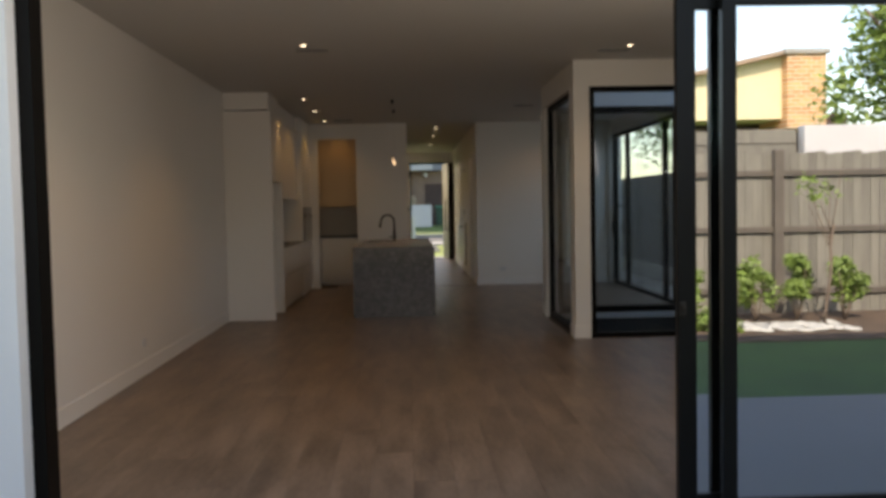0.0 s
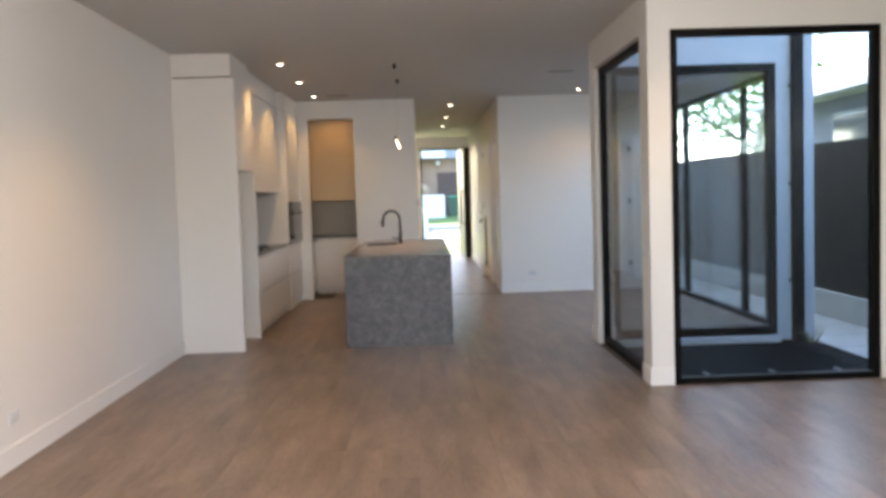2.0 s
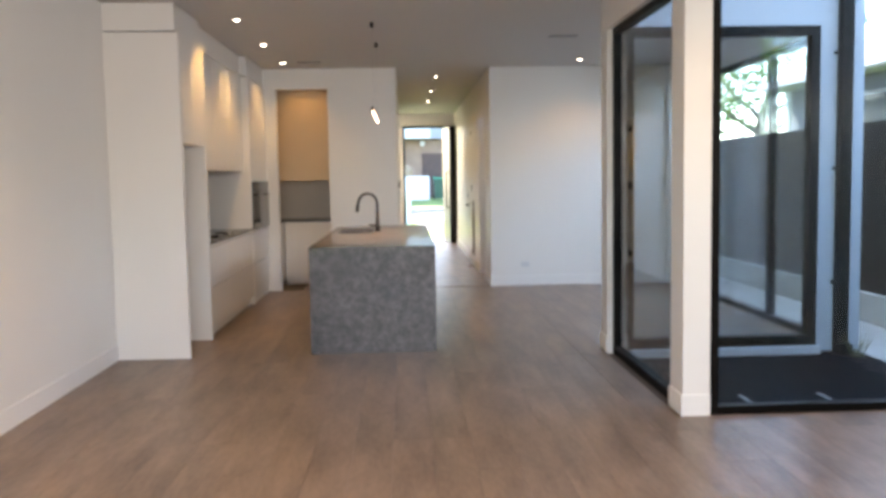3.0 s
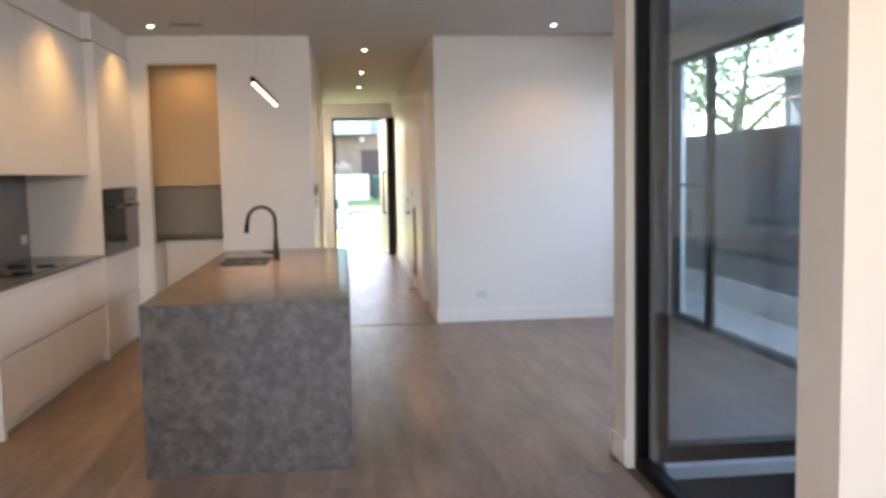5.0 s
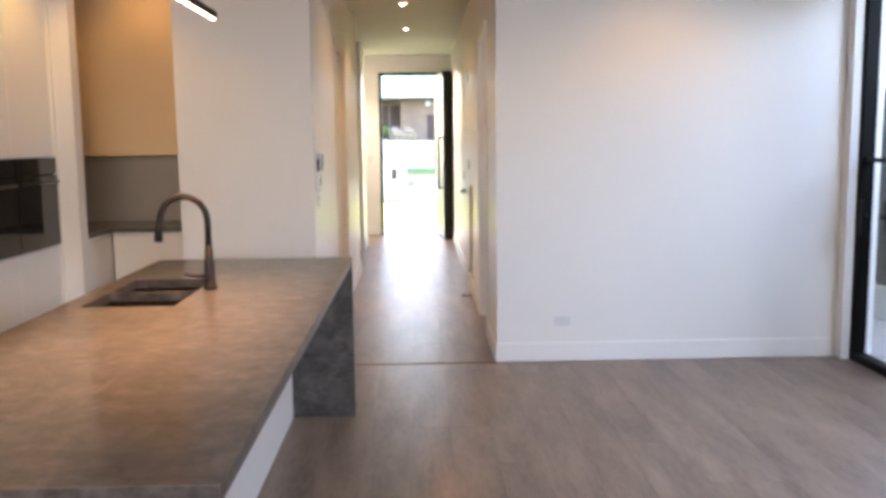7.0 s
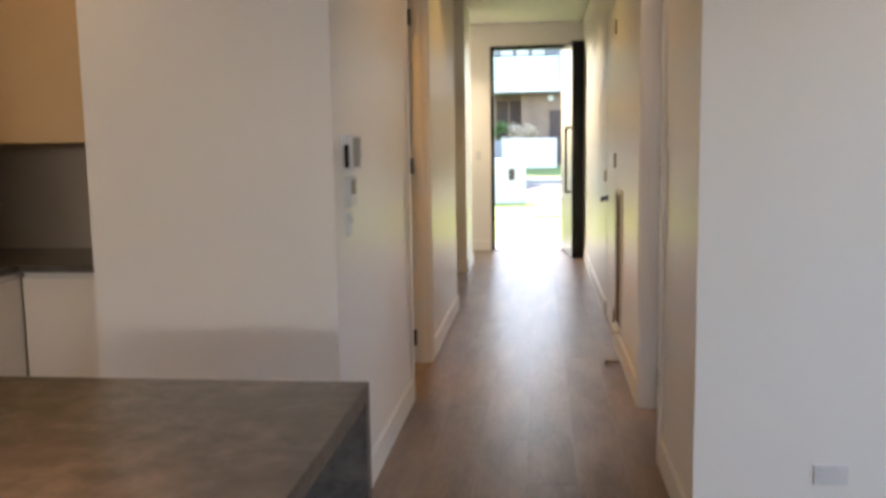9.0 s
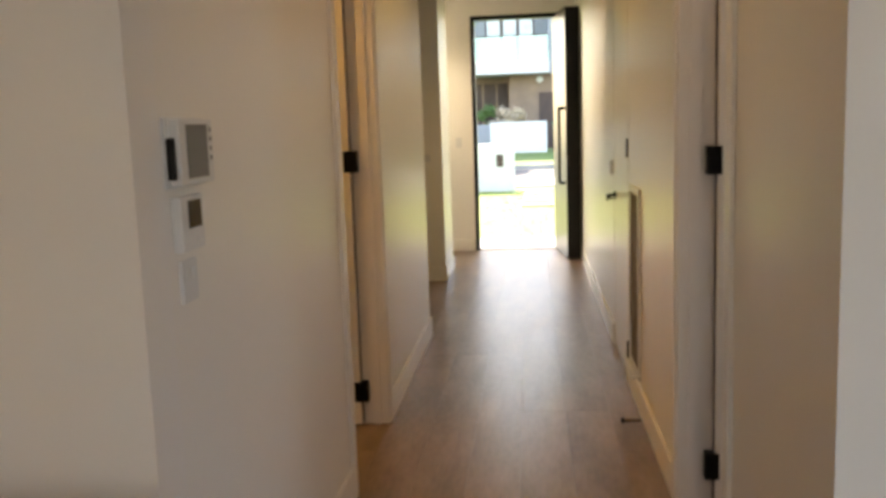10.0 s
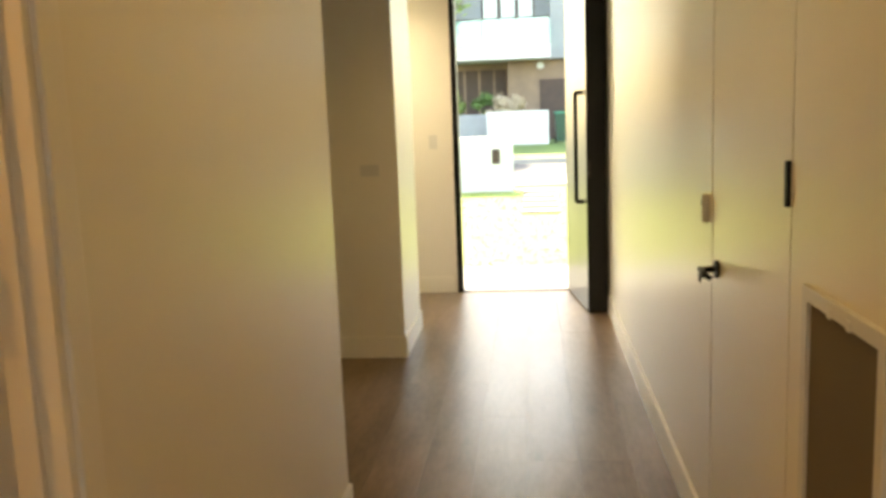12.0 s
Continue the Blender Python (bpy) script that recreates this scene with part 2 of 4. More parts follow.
# ---- mesh helpers ----
def box(bm, x0, x1, y0, y1, z0, z1, bevel=0.0):
    r = bmesh.ops.create_cube(bm, size=1.0)
    for v in r["verts"]:
        v.co = Vector((x0 + (v.co.x + 0.5) * (x1 - x0), y0 + (v.co.y + 0.5) * (y1 - y0), z0 + (v.co.z + 0.5) * (z1 - z0)))
    if bevel:
        edges = list({e for v in r["verts"] for e in v.link_edges})
        bmesh.ops.bevel(bm, geom=edges, offset=bevel, segments=2, affect="EDGES", profile=0.7)
    return bm


def boxes(*args, bevel=0.0):
    bm = bmesh.new()
    for a in args:
        box(bm, *a, bevel=bevel)
    return bm


def tube(bm, pts, radii, sides=12):
    """A round tube along points, with a radius at each."""
    rings = []
    for i, p in enumerate(pts):
        a = Vector(pts[max(i - 1, 0)])
        b = Vector(pts[min(i + 1, len(pts) - 1)])
        d = (b - a).normalized()
        u = d.cross(Vector((0, 1, 0.03))).normalized() if abs(d.y) < 0.95 else d.cross(Vector((1, 0, 0))).normalized()
        w = d.cross(u)
        rings.append([bm.verts.new(Vector(p) + radii[i] * (math.cos(2 * math.pi * k / sides) * u + math.sin(2 * math.pi * k / sides) * w)) for k in range(sides)])
    for r0, r1 in zip(rings, rings[1:]):
        for k in range(sides):
            f = bm.faces.new((r0[k], r0[(k + 1) % sides], r1[(k + 1) % sides], r1[k]))
            f.smooth = True
    bm.faces.new(rings[0][::-1])
    bm.faces.new(rings[-1])
    bmesh.ops.recalc_face_normals(bm, faces=bm.faces)
    return bm


def mesh_of(name, bm, material):
    me = bpy.data.meshes.new(name)
    bm.to_mesh(me)
    bm.free()
    me.materials.append(material)
    return me


def part(name, bm, material, parent, label=""):
    """One mesh object under a thing or under a part."""
    ob = new(name, mesh_of(name, bm, material))
    ob.parent = parent
    if label:
        ob["label"] = label
    return ob


def solid(name, bm, material, label="", category="", group="", kind=""):
    return tagged(new(name, mesh_of(name, bm, material)), label, category, group, kind)


def thing(name, label, category, group="", kind="", at=(0, 0, 0)):
    ob = new(name)
    ob.location = at
    return tagged(ob, label, category, group, kind)


def setting(name, bm, material, label, category):
    return solid(name, bm, material, label, category, kind="structure")


def slab(xs, ys, holes, z0, z1):
    """One slab over a grid of cells, with the named cells cut out."""
    bm = bmesh.new()
    grid = [[bm.verts.new((x, y, z1)) for y in ys] for x in xs]
    for i in range(len(xs) - 1):
        for j in range(len(ys) - 1):
            if (i, j) not in holes:
                bm.faces.new((grid[i][j], grid[i + 1][j], grid[i + 1][j + 1], grid[i][j + 1]))
    r = bmesh.ops.extrude_face_region(bm, geom=list(bm.faces))
    for v in r["geom"]:
        if isinstance(v, bmesh.types.BMVert):
            v.co.z = z0
    bmesh.ops.recalc_face_normals(bm, faces=bm.faces)
    return bm


# ---- plan ----
CEIL = 2.97
XL, XR = -2.115, 3.84           # living room side walls
YF = 5.30                      # rear facade, outer glass line
YB = 17.26                     # back wall of kitchen and dining
HL, HR = 0.25, 1.508          # hall walls
YD = 25.84                     # front door wall
XG = 3.99                      # dining glass wall
TOP = 2.69                     # head of the openings

# ---- structure ----
floor = setting("floor", boxes((XL - 0.2, 4.16, 5.2, 10.69, -0.3, -0.016), (XL - 0.2, 2.2, 10.69, 12.6, -0.3, -0.016),
                               (XL - 0.2, 4.16, 12.6, 17.4, -0.3, -0.016), (XL - 0.2, 3.4, 17.4, 26.02, -0.3, -0.016)), M_SUB,
                "dark subfloor under grey-brown oak boards", "floor")
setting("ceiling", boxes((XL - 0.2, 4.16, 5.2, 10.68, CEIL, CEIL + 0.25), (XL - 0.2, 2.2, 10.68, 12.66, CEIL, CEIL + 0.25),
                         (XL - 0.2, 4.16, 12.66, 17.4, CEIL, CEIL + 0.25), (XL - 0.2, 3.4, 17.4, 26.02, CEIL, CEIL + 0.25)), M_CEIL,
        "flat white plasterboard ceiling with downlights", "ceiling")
setting("wall_left", boxes((XL - 0.2, XL, 5.45, 18.7, -0.02, CEIL)), M_WALL, "off-white painted plaster wall", "wall")
setting("wall_right", boxes((XR, 4.05, 5.45, 10.67, -0.02, CEIL)), M_WALL, "off-white painted plaster wall", "wall")
setting("wall_rear", boxes((XL - 0.2, -1.416, 5.2, 5.45, -0.1, CEIL), (-1.416, 4.05, 5.2, 5.45, 2.48, CEIL), (3.9, 4.05, 5.2, 5.45, -0.1, 2.48)),
        M_WHITERENDER, "white rendered wall above and beside the sliding door", "wall")
# courtyard nook: column, heads and jambs
setting("wall_courtyard_column", boxes((2.03, 2.20, 10.67, 10.92, -0.02, CEIL)), M_WALL, "narrow white column between two windows", "wall")
setting("wall_courtyard_head", boxes((2.20, XR + 0.2, 10.67, 10.85, TOP, CEIL), (2.03, 2.20, 10.92, 12.66, TOP, CEIL), (3.80, 4.05, 10.67, 10.85, -0.02, TOP)),
        M_WALL, "white painted wall over the courtyard windows", "wall")
setting("wall_courtyard_jamb", boxes((2.03, 2.20, 12.66, 12.87, -0.02, CEIL)), M_WALL, "white painted window jamb", "wall")
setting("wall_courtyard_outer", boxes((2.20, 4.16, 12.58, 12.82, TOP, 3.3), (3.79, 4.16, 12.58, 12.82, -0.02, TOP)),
        M_SHADERENDER, "rendered courtyard wall, shade in its grey-blue colour, round the window", "wall")
setting("wall_dining_right", boxes((XG, 4.16, 12.82, 17.24, TOP, 3.3), (XG, 4.16, 12.82, 13.0, -0.02, TOP), (XG, 4.16, 17.18, 17.24, -0.02, TOP)),
        M_WALL, "white wall round the dining room's glass doors", "wall")
setting("wall_back_right", boxes((HR, 4.16, YB, YB + 0.15, -0.02, CEIL)), M_WALL, "plain white dining wall", "wall")
setting("wall_back_left", boxes((-0.67, HL, YB, YB + 0.13, -0.02, CEIL), (-1.36, -0.67, YB, YB + 0.13, 2.70, CEIL), (XL, -1.36, YB, YB + 0.13, -0.02, CEIL)),
        M_WALL, "white wall with an opening to the pantry", "wall")
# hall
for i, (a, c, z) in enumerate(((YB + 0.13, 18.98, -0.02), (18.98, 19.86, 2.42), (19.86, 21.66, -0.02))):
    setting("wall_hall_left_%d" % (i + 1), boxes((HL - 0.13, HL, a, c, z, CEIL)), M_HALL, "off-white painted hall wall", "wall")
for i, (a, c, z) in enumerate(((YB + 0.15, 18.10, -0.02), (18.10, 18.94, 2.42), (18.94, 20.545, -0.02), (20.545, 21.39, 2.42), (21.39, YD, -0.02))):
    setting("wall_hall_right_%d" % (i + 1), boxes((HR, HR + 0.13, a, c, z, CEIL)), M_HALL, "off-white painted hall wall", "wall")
setting("wall_entry_nib", boxes((-1.2, 0.15, 23.85, 24.6, -0.02, CEIL)), M_WALL, "white nib wall beside the entry", "wall")
setting("wall_front", boxes((-1.2, 0.315, YD, YD + 0.2, -0.1, CEIL), (0.315, 1.29, YD, YD + 0.2, 2.69, CEIL), (1.29, 3.4, YD, YD + 0.2, -0.1, CEIL)),
        M_WALL, "off-white front wall round the open entry door", "wall")
# plain closing walls of the side rooms
setting("wall_pantry", boxes((XL - 0.2, -0.52, 18.56, 18.7, -0.02, CEIL), (-0.65, -0.52, YB + 0.13, 18.56, -0.02, CEIL)), M_WALL, "plain pantry wall", "wall")
setting("wall_side_left", boxes((-1.4, -1.2, 18.7, 25.98, -0.02, CEIL), (-1.2, HL - 0.13, 21.3, 21.42, -0.02, CEIL)), M_WALL, "plain side room wall", "wall")
setting("wall_side_right", boxes((3.2, 3.4, 17.41, 17.8, -0.02, CEIL), (3.2, 3.4, 19.5, 25.98, -0.02, CEIL), (3.2, 3.4, 17.8, 19.5, -0.02, 0.9), (3.2, 3.4, 17.8, 19.5, 2.2, CEIL), (HR + 0.13, 3.2, 20.1, 20.25, -0.02, CEIL)), M_WALL, "plain side room wall", "wall")
# unseen upper block and porch slab, added to shade yard, passage and entry
setting("wall_upper_shade_block", boxes((XL - 0.25, 2.15, 5.1, 26.0, CEIL + 0.25, 5.2), (2.15, 4.2, 5.1, 10.6, CEIL + 0.25, 5.2), (2.15, 4.2, 12.9, 26.0, CEIL + 0.33, 5.2),
                                    (-1.6, 3.4, 26.0, 28.9, 3.0, 3.25)), M_SHADERENDER, "unseen upper block and porch slab added to cast shade", "wall")


def skirting(name, args):
    """Skirting boards with a rounded top edge."""
    return setting(name, boxes(*args, bevel=0.006), M_TRIM, "white painted skirting board", "skirting")


SK, SD = 0.135, 0.014
skirting("baseboard_living", [(XL, XL + SD, 5.45, 12.82, 0, SK), (XR - SD, XR, 5.45, 10.67, 0, SK), (2.015, 2.2, 10.656, 10.67, 0, SK), (2.016, 2.03, 10.67, 10.92, 0, SK), (3.80, XR - SD, 10.656, 10.67, 0, SK),
                              (2.016, 2.03, 12.66, 12.87, 0, SK), (2.016, 2.2, 12.87, 12.884, 0, SK)])
skirting("baseboard_dining", [(HR - SD, 3.9, YB - SD, YB, 0, SK), (-0.67, HL + SD, YB - SD, YB, 0, SK), (2.2, 3.79, 12.822, 12.836, 0, 0.05)])
skirting("baseboard_hall", [(HL, HL + SD, YB, 18.93, 0, SK), (HL, HL + SD, 19.93, 21.66, 0, SK), (HL - 0.13, HL + SD, 21.66, 21.674, 0, SK), (HR - SD, HR, YB, 18.02, 0, SK), (HR - SD, HR, 19.0, 20.54, 0, SK),
                            (HR - SD, HR, 21.395, YD, 0, SK), (-1.2, 0.164, 23.836, 23.85, 0, SK), (0.15, 0.164, 23.85, 24.6, 0, SK), (-1.2, 0.28, YD - SD, YD, 0, SK)])


# ---- windows and glass doors ----
def window_unit(name, label, axis, plane, a0, a1, z0, z1, posts=(), depth=0.09, w=0.055, glass=None, sill=0.06):
    """A black-framed fixed window along x (axis 'x') or y; posts: places of upright members."""
    ob = thing(name, label, "window", kind="structure")

    def bx(u0, u1, v0, v1, h0, h1, bevel=0.003):
        return boxes((u0, u1, v0, v1, h0, h1), bevel=bevel) if axis == "x" else boxes((v0, v1, u0, u1, h0, h1), bevel=bevel)
    p0, p1 = plane, plane + depth
    part("frame_head", bx(a0, a1, p0, p1, z1 - w, z1), M_BLACK, ob)
    part("frame_sill", bx(a0, a1, p0, p1, z0, z0 + sill), M_BLACK, ob)
    part("frame_jamb", bx(a0, a0 + w, p0, p1, z0 + sill, z1 - w), M_BLACK, ob)
    part("frame_jamb", bx(a1 - w, a1, p0, p1, z0 + sill, z1 - w), M_BLACK, ob)
    edges = [a0 + w]
    for u in posts:
        part("frame_post", bx(u - 0.04, u + 0.04, p0 + 0.01, p1 - 0.01, z0 + sill, z1 - w), M_BLACK, ob)
        edges += [u - 0.04, u + 0.04]
    edges.append(a1 - w)
    mid = plane + depth / 2
    for u0, u1 in zip(edges[::2], edges[1::2]):
        part("pane", bx(u0 - 0.005, u1 + 0.005, mid - 0.005, mid + 0.005, z0 + sill - 0.005, z1 - w + 0.005, 0), glass or M_GLASS, ob, "clear window glass")
    return ob


window_unit("window_1", "tall black-framed fixed courtyard window", "x", 10.675, 2.20, 3.80, -0.01, TOP, glass=M_TINT)
window_unit("window_2", "tall black-framed fixed window in the side of the courtyard", "y", 2.075, 10.92, 12.66, -0.01, TOP, depth=0.075, w=0.05, glass=M_TINT)
window_unit("window_3", "black-framed dining window facing the courtyard", "x", 12.58, 2.152, 3.79, 0.03, TOP, w=0.08, depth=0.1, sill=0.085)
w4 = window_unit("window_4", "black-framed sliding glass doors of the dining room", "y", 4.0, 13.0, 17.18, -0.01, TOP, posts=(14.1, 16.27))
part("mid_rail", boxes((4.025, 4.065, 16.311, 17.125, 1.385, 1.415), bevel=0.003), M_BLACK, w4)
part("door_pull", boxes((3.955, 4.012, 16.99, 17.03, 1.0, 1.03), (3.94, 3.96, 16.97, 17.05, 0.9, 1.13), bevel=0.004), M_BLACK, w4, "black pull handle")
setting("trim_window_dining", boxes((3.93, 3.99, YB - 0.10, YB - 0.001, 0, TOP + 0.06), (3.975, 3.99, 13.0, YB - 0.1, TOP, TOP + 0.06), bevel=0.003), M_TRIM, "white architrave beside the glass doors", "trim")
setting("window_sill_courtyard", boxes((2.2, 3.8, 12.51, 12.58, -0.04, 0.03), bevel=0.005), M_WHITE, "white sill under the courtyard window", "sill")

# rear sliding door: a fixed frame, and the panels stacked on one side
slider = thing("sliding_door", "black-framed sliding glass door slid half open", "door", kind="structure")
part("frame_jamb", boxes((-1.416, -1.355, 5.29, 5.42, 0, 2.48), bevel=0.004), M_BLACK, slider)
part("frame_jamb", boxes((3.8, 3.9, 5.2, 5.42, 0, 2.48), bevel=0.004), M_ANODISED, slider)
part("frame_head", boxes((-1.355, 3.8, 5.22, 5.42, 2.42, 2.478), bevel=0.004), M_ANODISED, slider)
part("floor_track", boxes((-1.355, 3.8, 5.2, 5.42, -0.02, 0.004), (-1.35, 3.8, 5.26, 5.268, 0.004, 0.012), (-1.35, 3.8, 5.34, 5.348, 0.004, 0.012)), M_ANODISED, slider)


def slide_panel(x0, x1, y, w=0.1):
    p = part("panel_stile", boxes((x0, x0 + w, y - 0.022, y + 0.022, 0.012, 2.42), bevel=0.004), M_ANODISED, slider)
    part("panel_stile", boxes((x1 - w, x1, y - 0.022, y + 0.022, 0.012, 2.42), bevel=0.004), M_ANODISED, slider)
    part("panel_rail", boxes((x0 + w, x1 - w, y - 0.022, y + 0.022, 0.012, 0.11), bevel=0.004), M_ANODISED, slider)
    part("panel_rail", boxes((x0 + w, x1 - w, y - 0.022, y + 0.022, 2.295, 2.42), bevel=0.004), M_ANODISED, slider)
    part("pane", boxes((x0 + w - 0.005, x1 - w + 0.005, y - 0.004, y + 0.004, 0.105, 2.3)), M_SLIDER, slider, "tinted glass reflecting the garden")
    return p


slide_panel(1.455, 3.66, 5.335, 0.085)
slide_panel(1.632, 3.79, 5.255, 0.064)
part("latch", boxes((1.46, 1.485, 5.29, 5.3135, 0.93, 0.99), (1.468, 1.478, 5.27, 5.292, 0.945, 0.975), bevel=0.003), M_STEEL, slider, "small steel latch")


# ---- interior doors ----
def hinge(parent, x0, x1, y0, y1, z):
    part("hinge", boxes((x0, x1, y0, y1, z - 0.05, z + 0.05), bevel=0.002), M_BLACK, parent, "black butt hinge")


def open_door(name, label, side, y0, y1, wall):
    """A doorway with its lining and architraves, the leaf standing open at right angles in the side room."""
    ob = thing(name, label, "door", kind="structure")
    s = side
    w0, w1 = (wall - 0.13, wall) if s < 0 else (wall, wall + 0.13)
    for a, b in ((y0, y0 + 0.03), (y1 - 0.03, y1)):
        part("door_jamb", boxes((w0 - 0.004, w1 + 0.004, a, b, 0, 2.42), bevel=0.002), M_TRIM, ob)
    part("door_head", boxes((w0 - 0.004, w1 + 0.004, y0 + 0.03, y1 - 0.03, 2.39, 2.42), bevel=0.002), M_TRIM, ob)
    f0, f1 = (wall, wall + 0.014) if s < 0 else (wall - 0.014, wall)
    for a, b in ((y0 - 0.055, y0 + 0.008), (y1 - 0.008, y1 + 0.055)):
        part("architrave", boxes((f0, f1, a, b, 0, 2.475), bevel=0.004), M_TRIM, ob)
    part("architrave", boxes((f0, f1, y0 + 0.008, y1 - 0.008, 2.412, 2.475), bevel=0.004), M_TRIM, ob)
    # the stop, then the leaf swung into the room
    sx = (wall - 0.075, wall - 0.035) if s < 0 else (wall + 0.035, wall + 0.075)
    part("door_stop", boxes((*sx, y1 - 0.042, y1 - 0.03, 0, 2.39), bevel=0.002), M_TRIM, ob)
    l0, l1 = (wall - 0.13 - 0.76, wall - 0.128) if s < 0 else (wall + 0.128, wall + 0.13 + 0.76)
    leaf = part("door_leaf", boxes((l0, l1, y1 - 0.075, y1 - 0.037, 0.012, 2.38), bevel=0.002), M_DOOR, ob, "plain painted door leaf standing open")
    # black strip put in the hinge gap in place of its shade
    g0 = wall - 0.129 if s < 0 else wall + 0.125
    part("gap_shade_strip", boxes((g0, g0 + 0.004, y1 - 0.045, y1 - 0.031, 0.012, 2.39)), M_BLACK, ob)
    hx = wall - 0.127 if s < 0 else wall + 0.127
    for z in (0.175, 1.305, 2.24):
        hinge(ob, hx - (0.03 if s < 0 else 0.036), hx + (0.034 if s < 0 else 0.014), y1 - 0.078, y1 - 0.031 + 0.0005, z)
    kx = l0 + 0.06 if s < 0 else l1 - 0.06
    part("door_handle", boxes((kx - 0.02, kx + 0.02, y1 - 0.10, y1 - 0.075, 0.98, 1.02), (kx - 0.06, kx + 0.06, y1 - 0.13, y1 - 0.115, 0.99, 1.01), (kx - 0.008, kx + 0.008, y1 - 0.12, y1 - 0.075, 0.992, 1.008), bevel=0.003), M_BLACK, ob, "black lever handle")
    return ob


open_door("door_1", "cream painted hall door standing open on black hinges", -1, 18.98, 19.86, HL)
open_door("door_2", "cream painted hall door standing open on black hinges", 1, 18.10, 18.94, HR)

d3 = thing("door_3", "closed flush white hall door with black lever", "door", kind="structure")
part("door_leaf", boxes((HR + 0.001, HR + 0.04, 20.574, 21.3635, 0.008, 2.392), bevel=0.001), M_DOOR, d3)
for a, b in ((20.545, 20.57), (21.365, 21.39)):
    part("door_jamb", boxes((HR + 0.002, HR + 0.13, a, b, 0, 2.42), bevel=0.001), M_HALL, d3)
part("door_head", boxes((HR + 0.002, HR + 0.13, 20.57, 21.365, 2.395, 2.42), bevel=0.001), M_HALL, d3)
for z in (0.17, 1.305, 2.24):
    part("hinge", boxes((HR - 0.008, HR + 0.008, 20.577, 20.60, z - 0.05, z + 0.05), bevel=0.003), M_BLACK, d3, "black butt hinge")
bm = bmesh.new()
tube(bm, [(HR + 0.003, 21.30, 0.99), (HR - 0.008, 21.30, 0.99)], [0.027, 0.027], 20)
tube(bm, [(HR - 0.008, 21.30, 0.99), (HR - 0.05, 21.30, 0.99)], [0.009, 0.009])
tube(bm, [(HR - 0.05, 21.31, 0.99), (HR - 0.052, 21.245, 0.99), (HR - 0.05, 21.175, 0.988)], [0.009, 0.009, 0.008])
part("door_handle", bm, M_BLACK, d3, "black lever handle on a round rose")
bm = boxes((HR - 0.055, HR - 0.05, 21.285, 21.315, 0.952, 0.978), bevel=0.002)
tube(bm, [(HR - 0.012, 21.30, 0.967), (HR - 0.052, 21.30, 0.967)], [0.004, 0.004], 8)
part("key", bm, M_BLACK, d3, "dark key in the lock")

# front door, wide open against the hall wall
fd = thing("door_4", "black entry door wide open with a long pull handle", "door", kind="structure")
for a, b in ((0.315, 0.36), (1.245, 1.29)):
    part("frame_jamb", boxes((a, b, YD - 0.01, YD + 0.14, 0, 2.69), bevel=0.003), M_BLACK, fd)
part("frame_head", boxes((0.36, 1.245, YD - 0.01, YD + 0.14, 2.645, 2.69), bevel=0.003), M_BLACK, fd)
part("threshold", boxes((0.315, 1.29, YD - 0.01, YD + 0.2, -0.016, 0.012), bevel=0.003), M_STEEL, fd, "metal threshold")
leaf = part("door_leaf", boxes((0, 0.15, -0.86, 0, 0.012, 2.64), bevel=0.004), M_BLACKGLOSS, fd, "thick glossy black door leaf")
leaf.matrix_basis = pose(1.245, YD - 0.02, 0, 0, 0, 7)
bm = bmesh.new()
tube(bm, [(0, -0.74, 0.82), (-0.05, -0.74, 0.82), (-0.055, -0.74, 0.83), (-0.055, -0.74, 1.6), (-0.05, -0.74, 1.61), (0, -0.74, 1.61)], [0.016] * 6)
pull = part("pull_handle", bm, M_BLACK, leaf, "long black pull handle")
lock = part("lock_plate", boxes((0.01, 0.03, -0.864, -0.859, 1.0, 1.12), (0.012, 0.028, -0.872, -0.862, 1.02, 1.04), (0.012, 0.028, -0.872, -0.862, 1.09, 1.11), bevel=0.002), M_STEEL, leaf, "steel lock plate")
solid("threshold_strip", boxes((HL + 0.016, HR - 0.016, 17.235, 17.262, 0.0, 0.004), bevel=0.001), M_STRIP, "bronze strip across the hall floor", "floor strip")

# ---- kitchen ----
KX = -1.503                     # cabinet fronts
CT = 2.73                      # tops of the tall units
fs = thing("fridge_cabinet", "tall white lacquered fridge surround with an empty recess", "cabinet")
part("side_panel", boxes((XL + 0.001, KX, 12.825, 12.865, 0, CT), bevel=0.002), M_CAB, fs)
part("side_panel", boxes((XL + 0.001, KX, 13.68, 13.73, 0, CT), bevel=0.002), M_CAB, fs)
part("top_box", boxes((XL + 0.001, KX - 0.02, 12.865, 13.68, 1.83, CT)), M_CAB, fs)
for a, b in ((12.868, 13.27), (13.273, 13.677)):
    part("cabinet_door", boxes((KX - 0.02, KX, a, b, 1.82, CT - 0.003), bevel=0.002), M_CAB, fs)
setting("bulkhead", boxes((XL, KX - 0.03, 12.85, 13.731, CT + 0.016, CEIL), (XL, KX - 0.092, 13.731, 16.004, CT + 0.016, CEIL), (XL, KX - 0.016, 16.004, YB, CT + 0.016, CEIL)), M_WALL, "white bulkhead over the kitchen cabinets", "bulkhead")

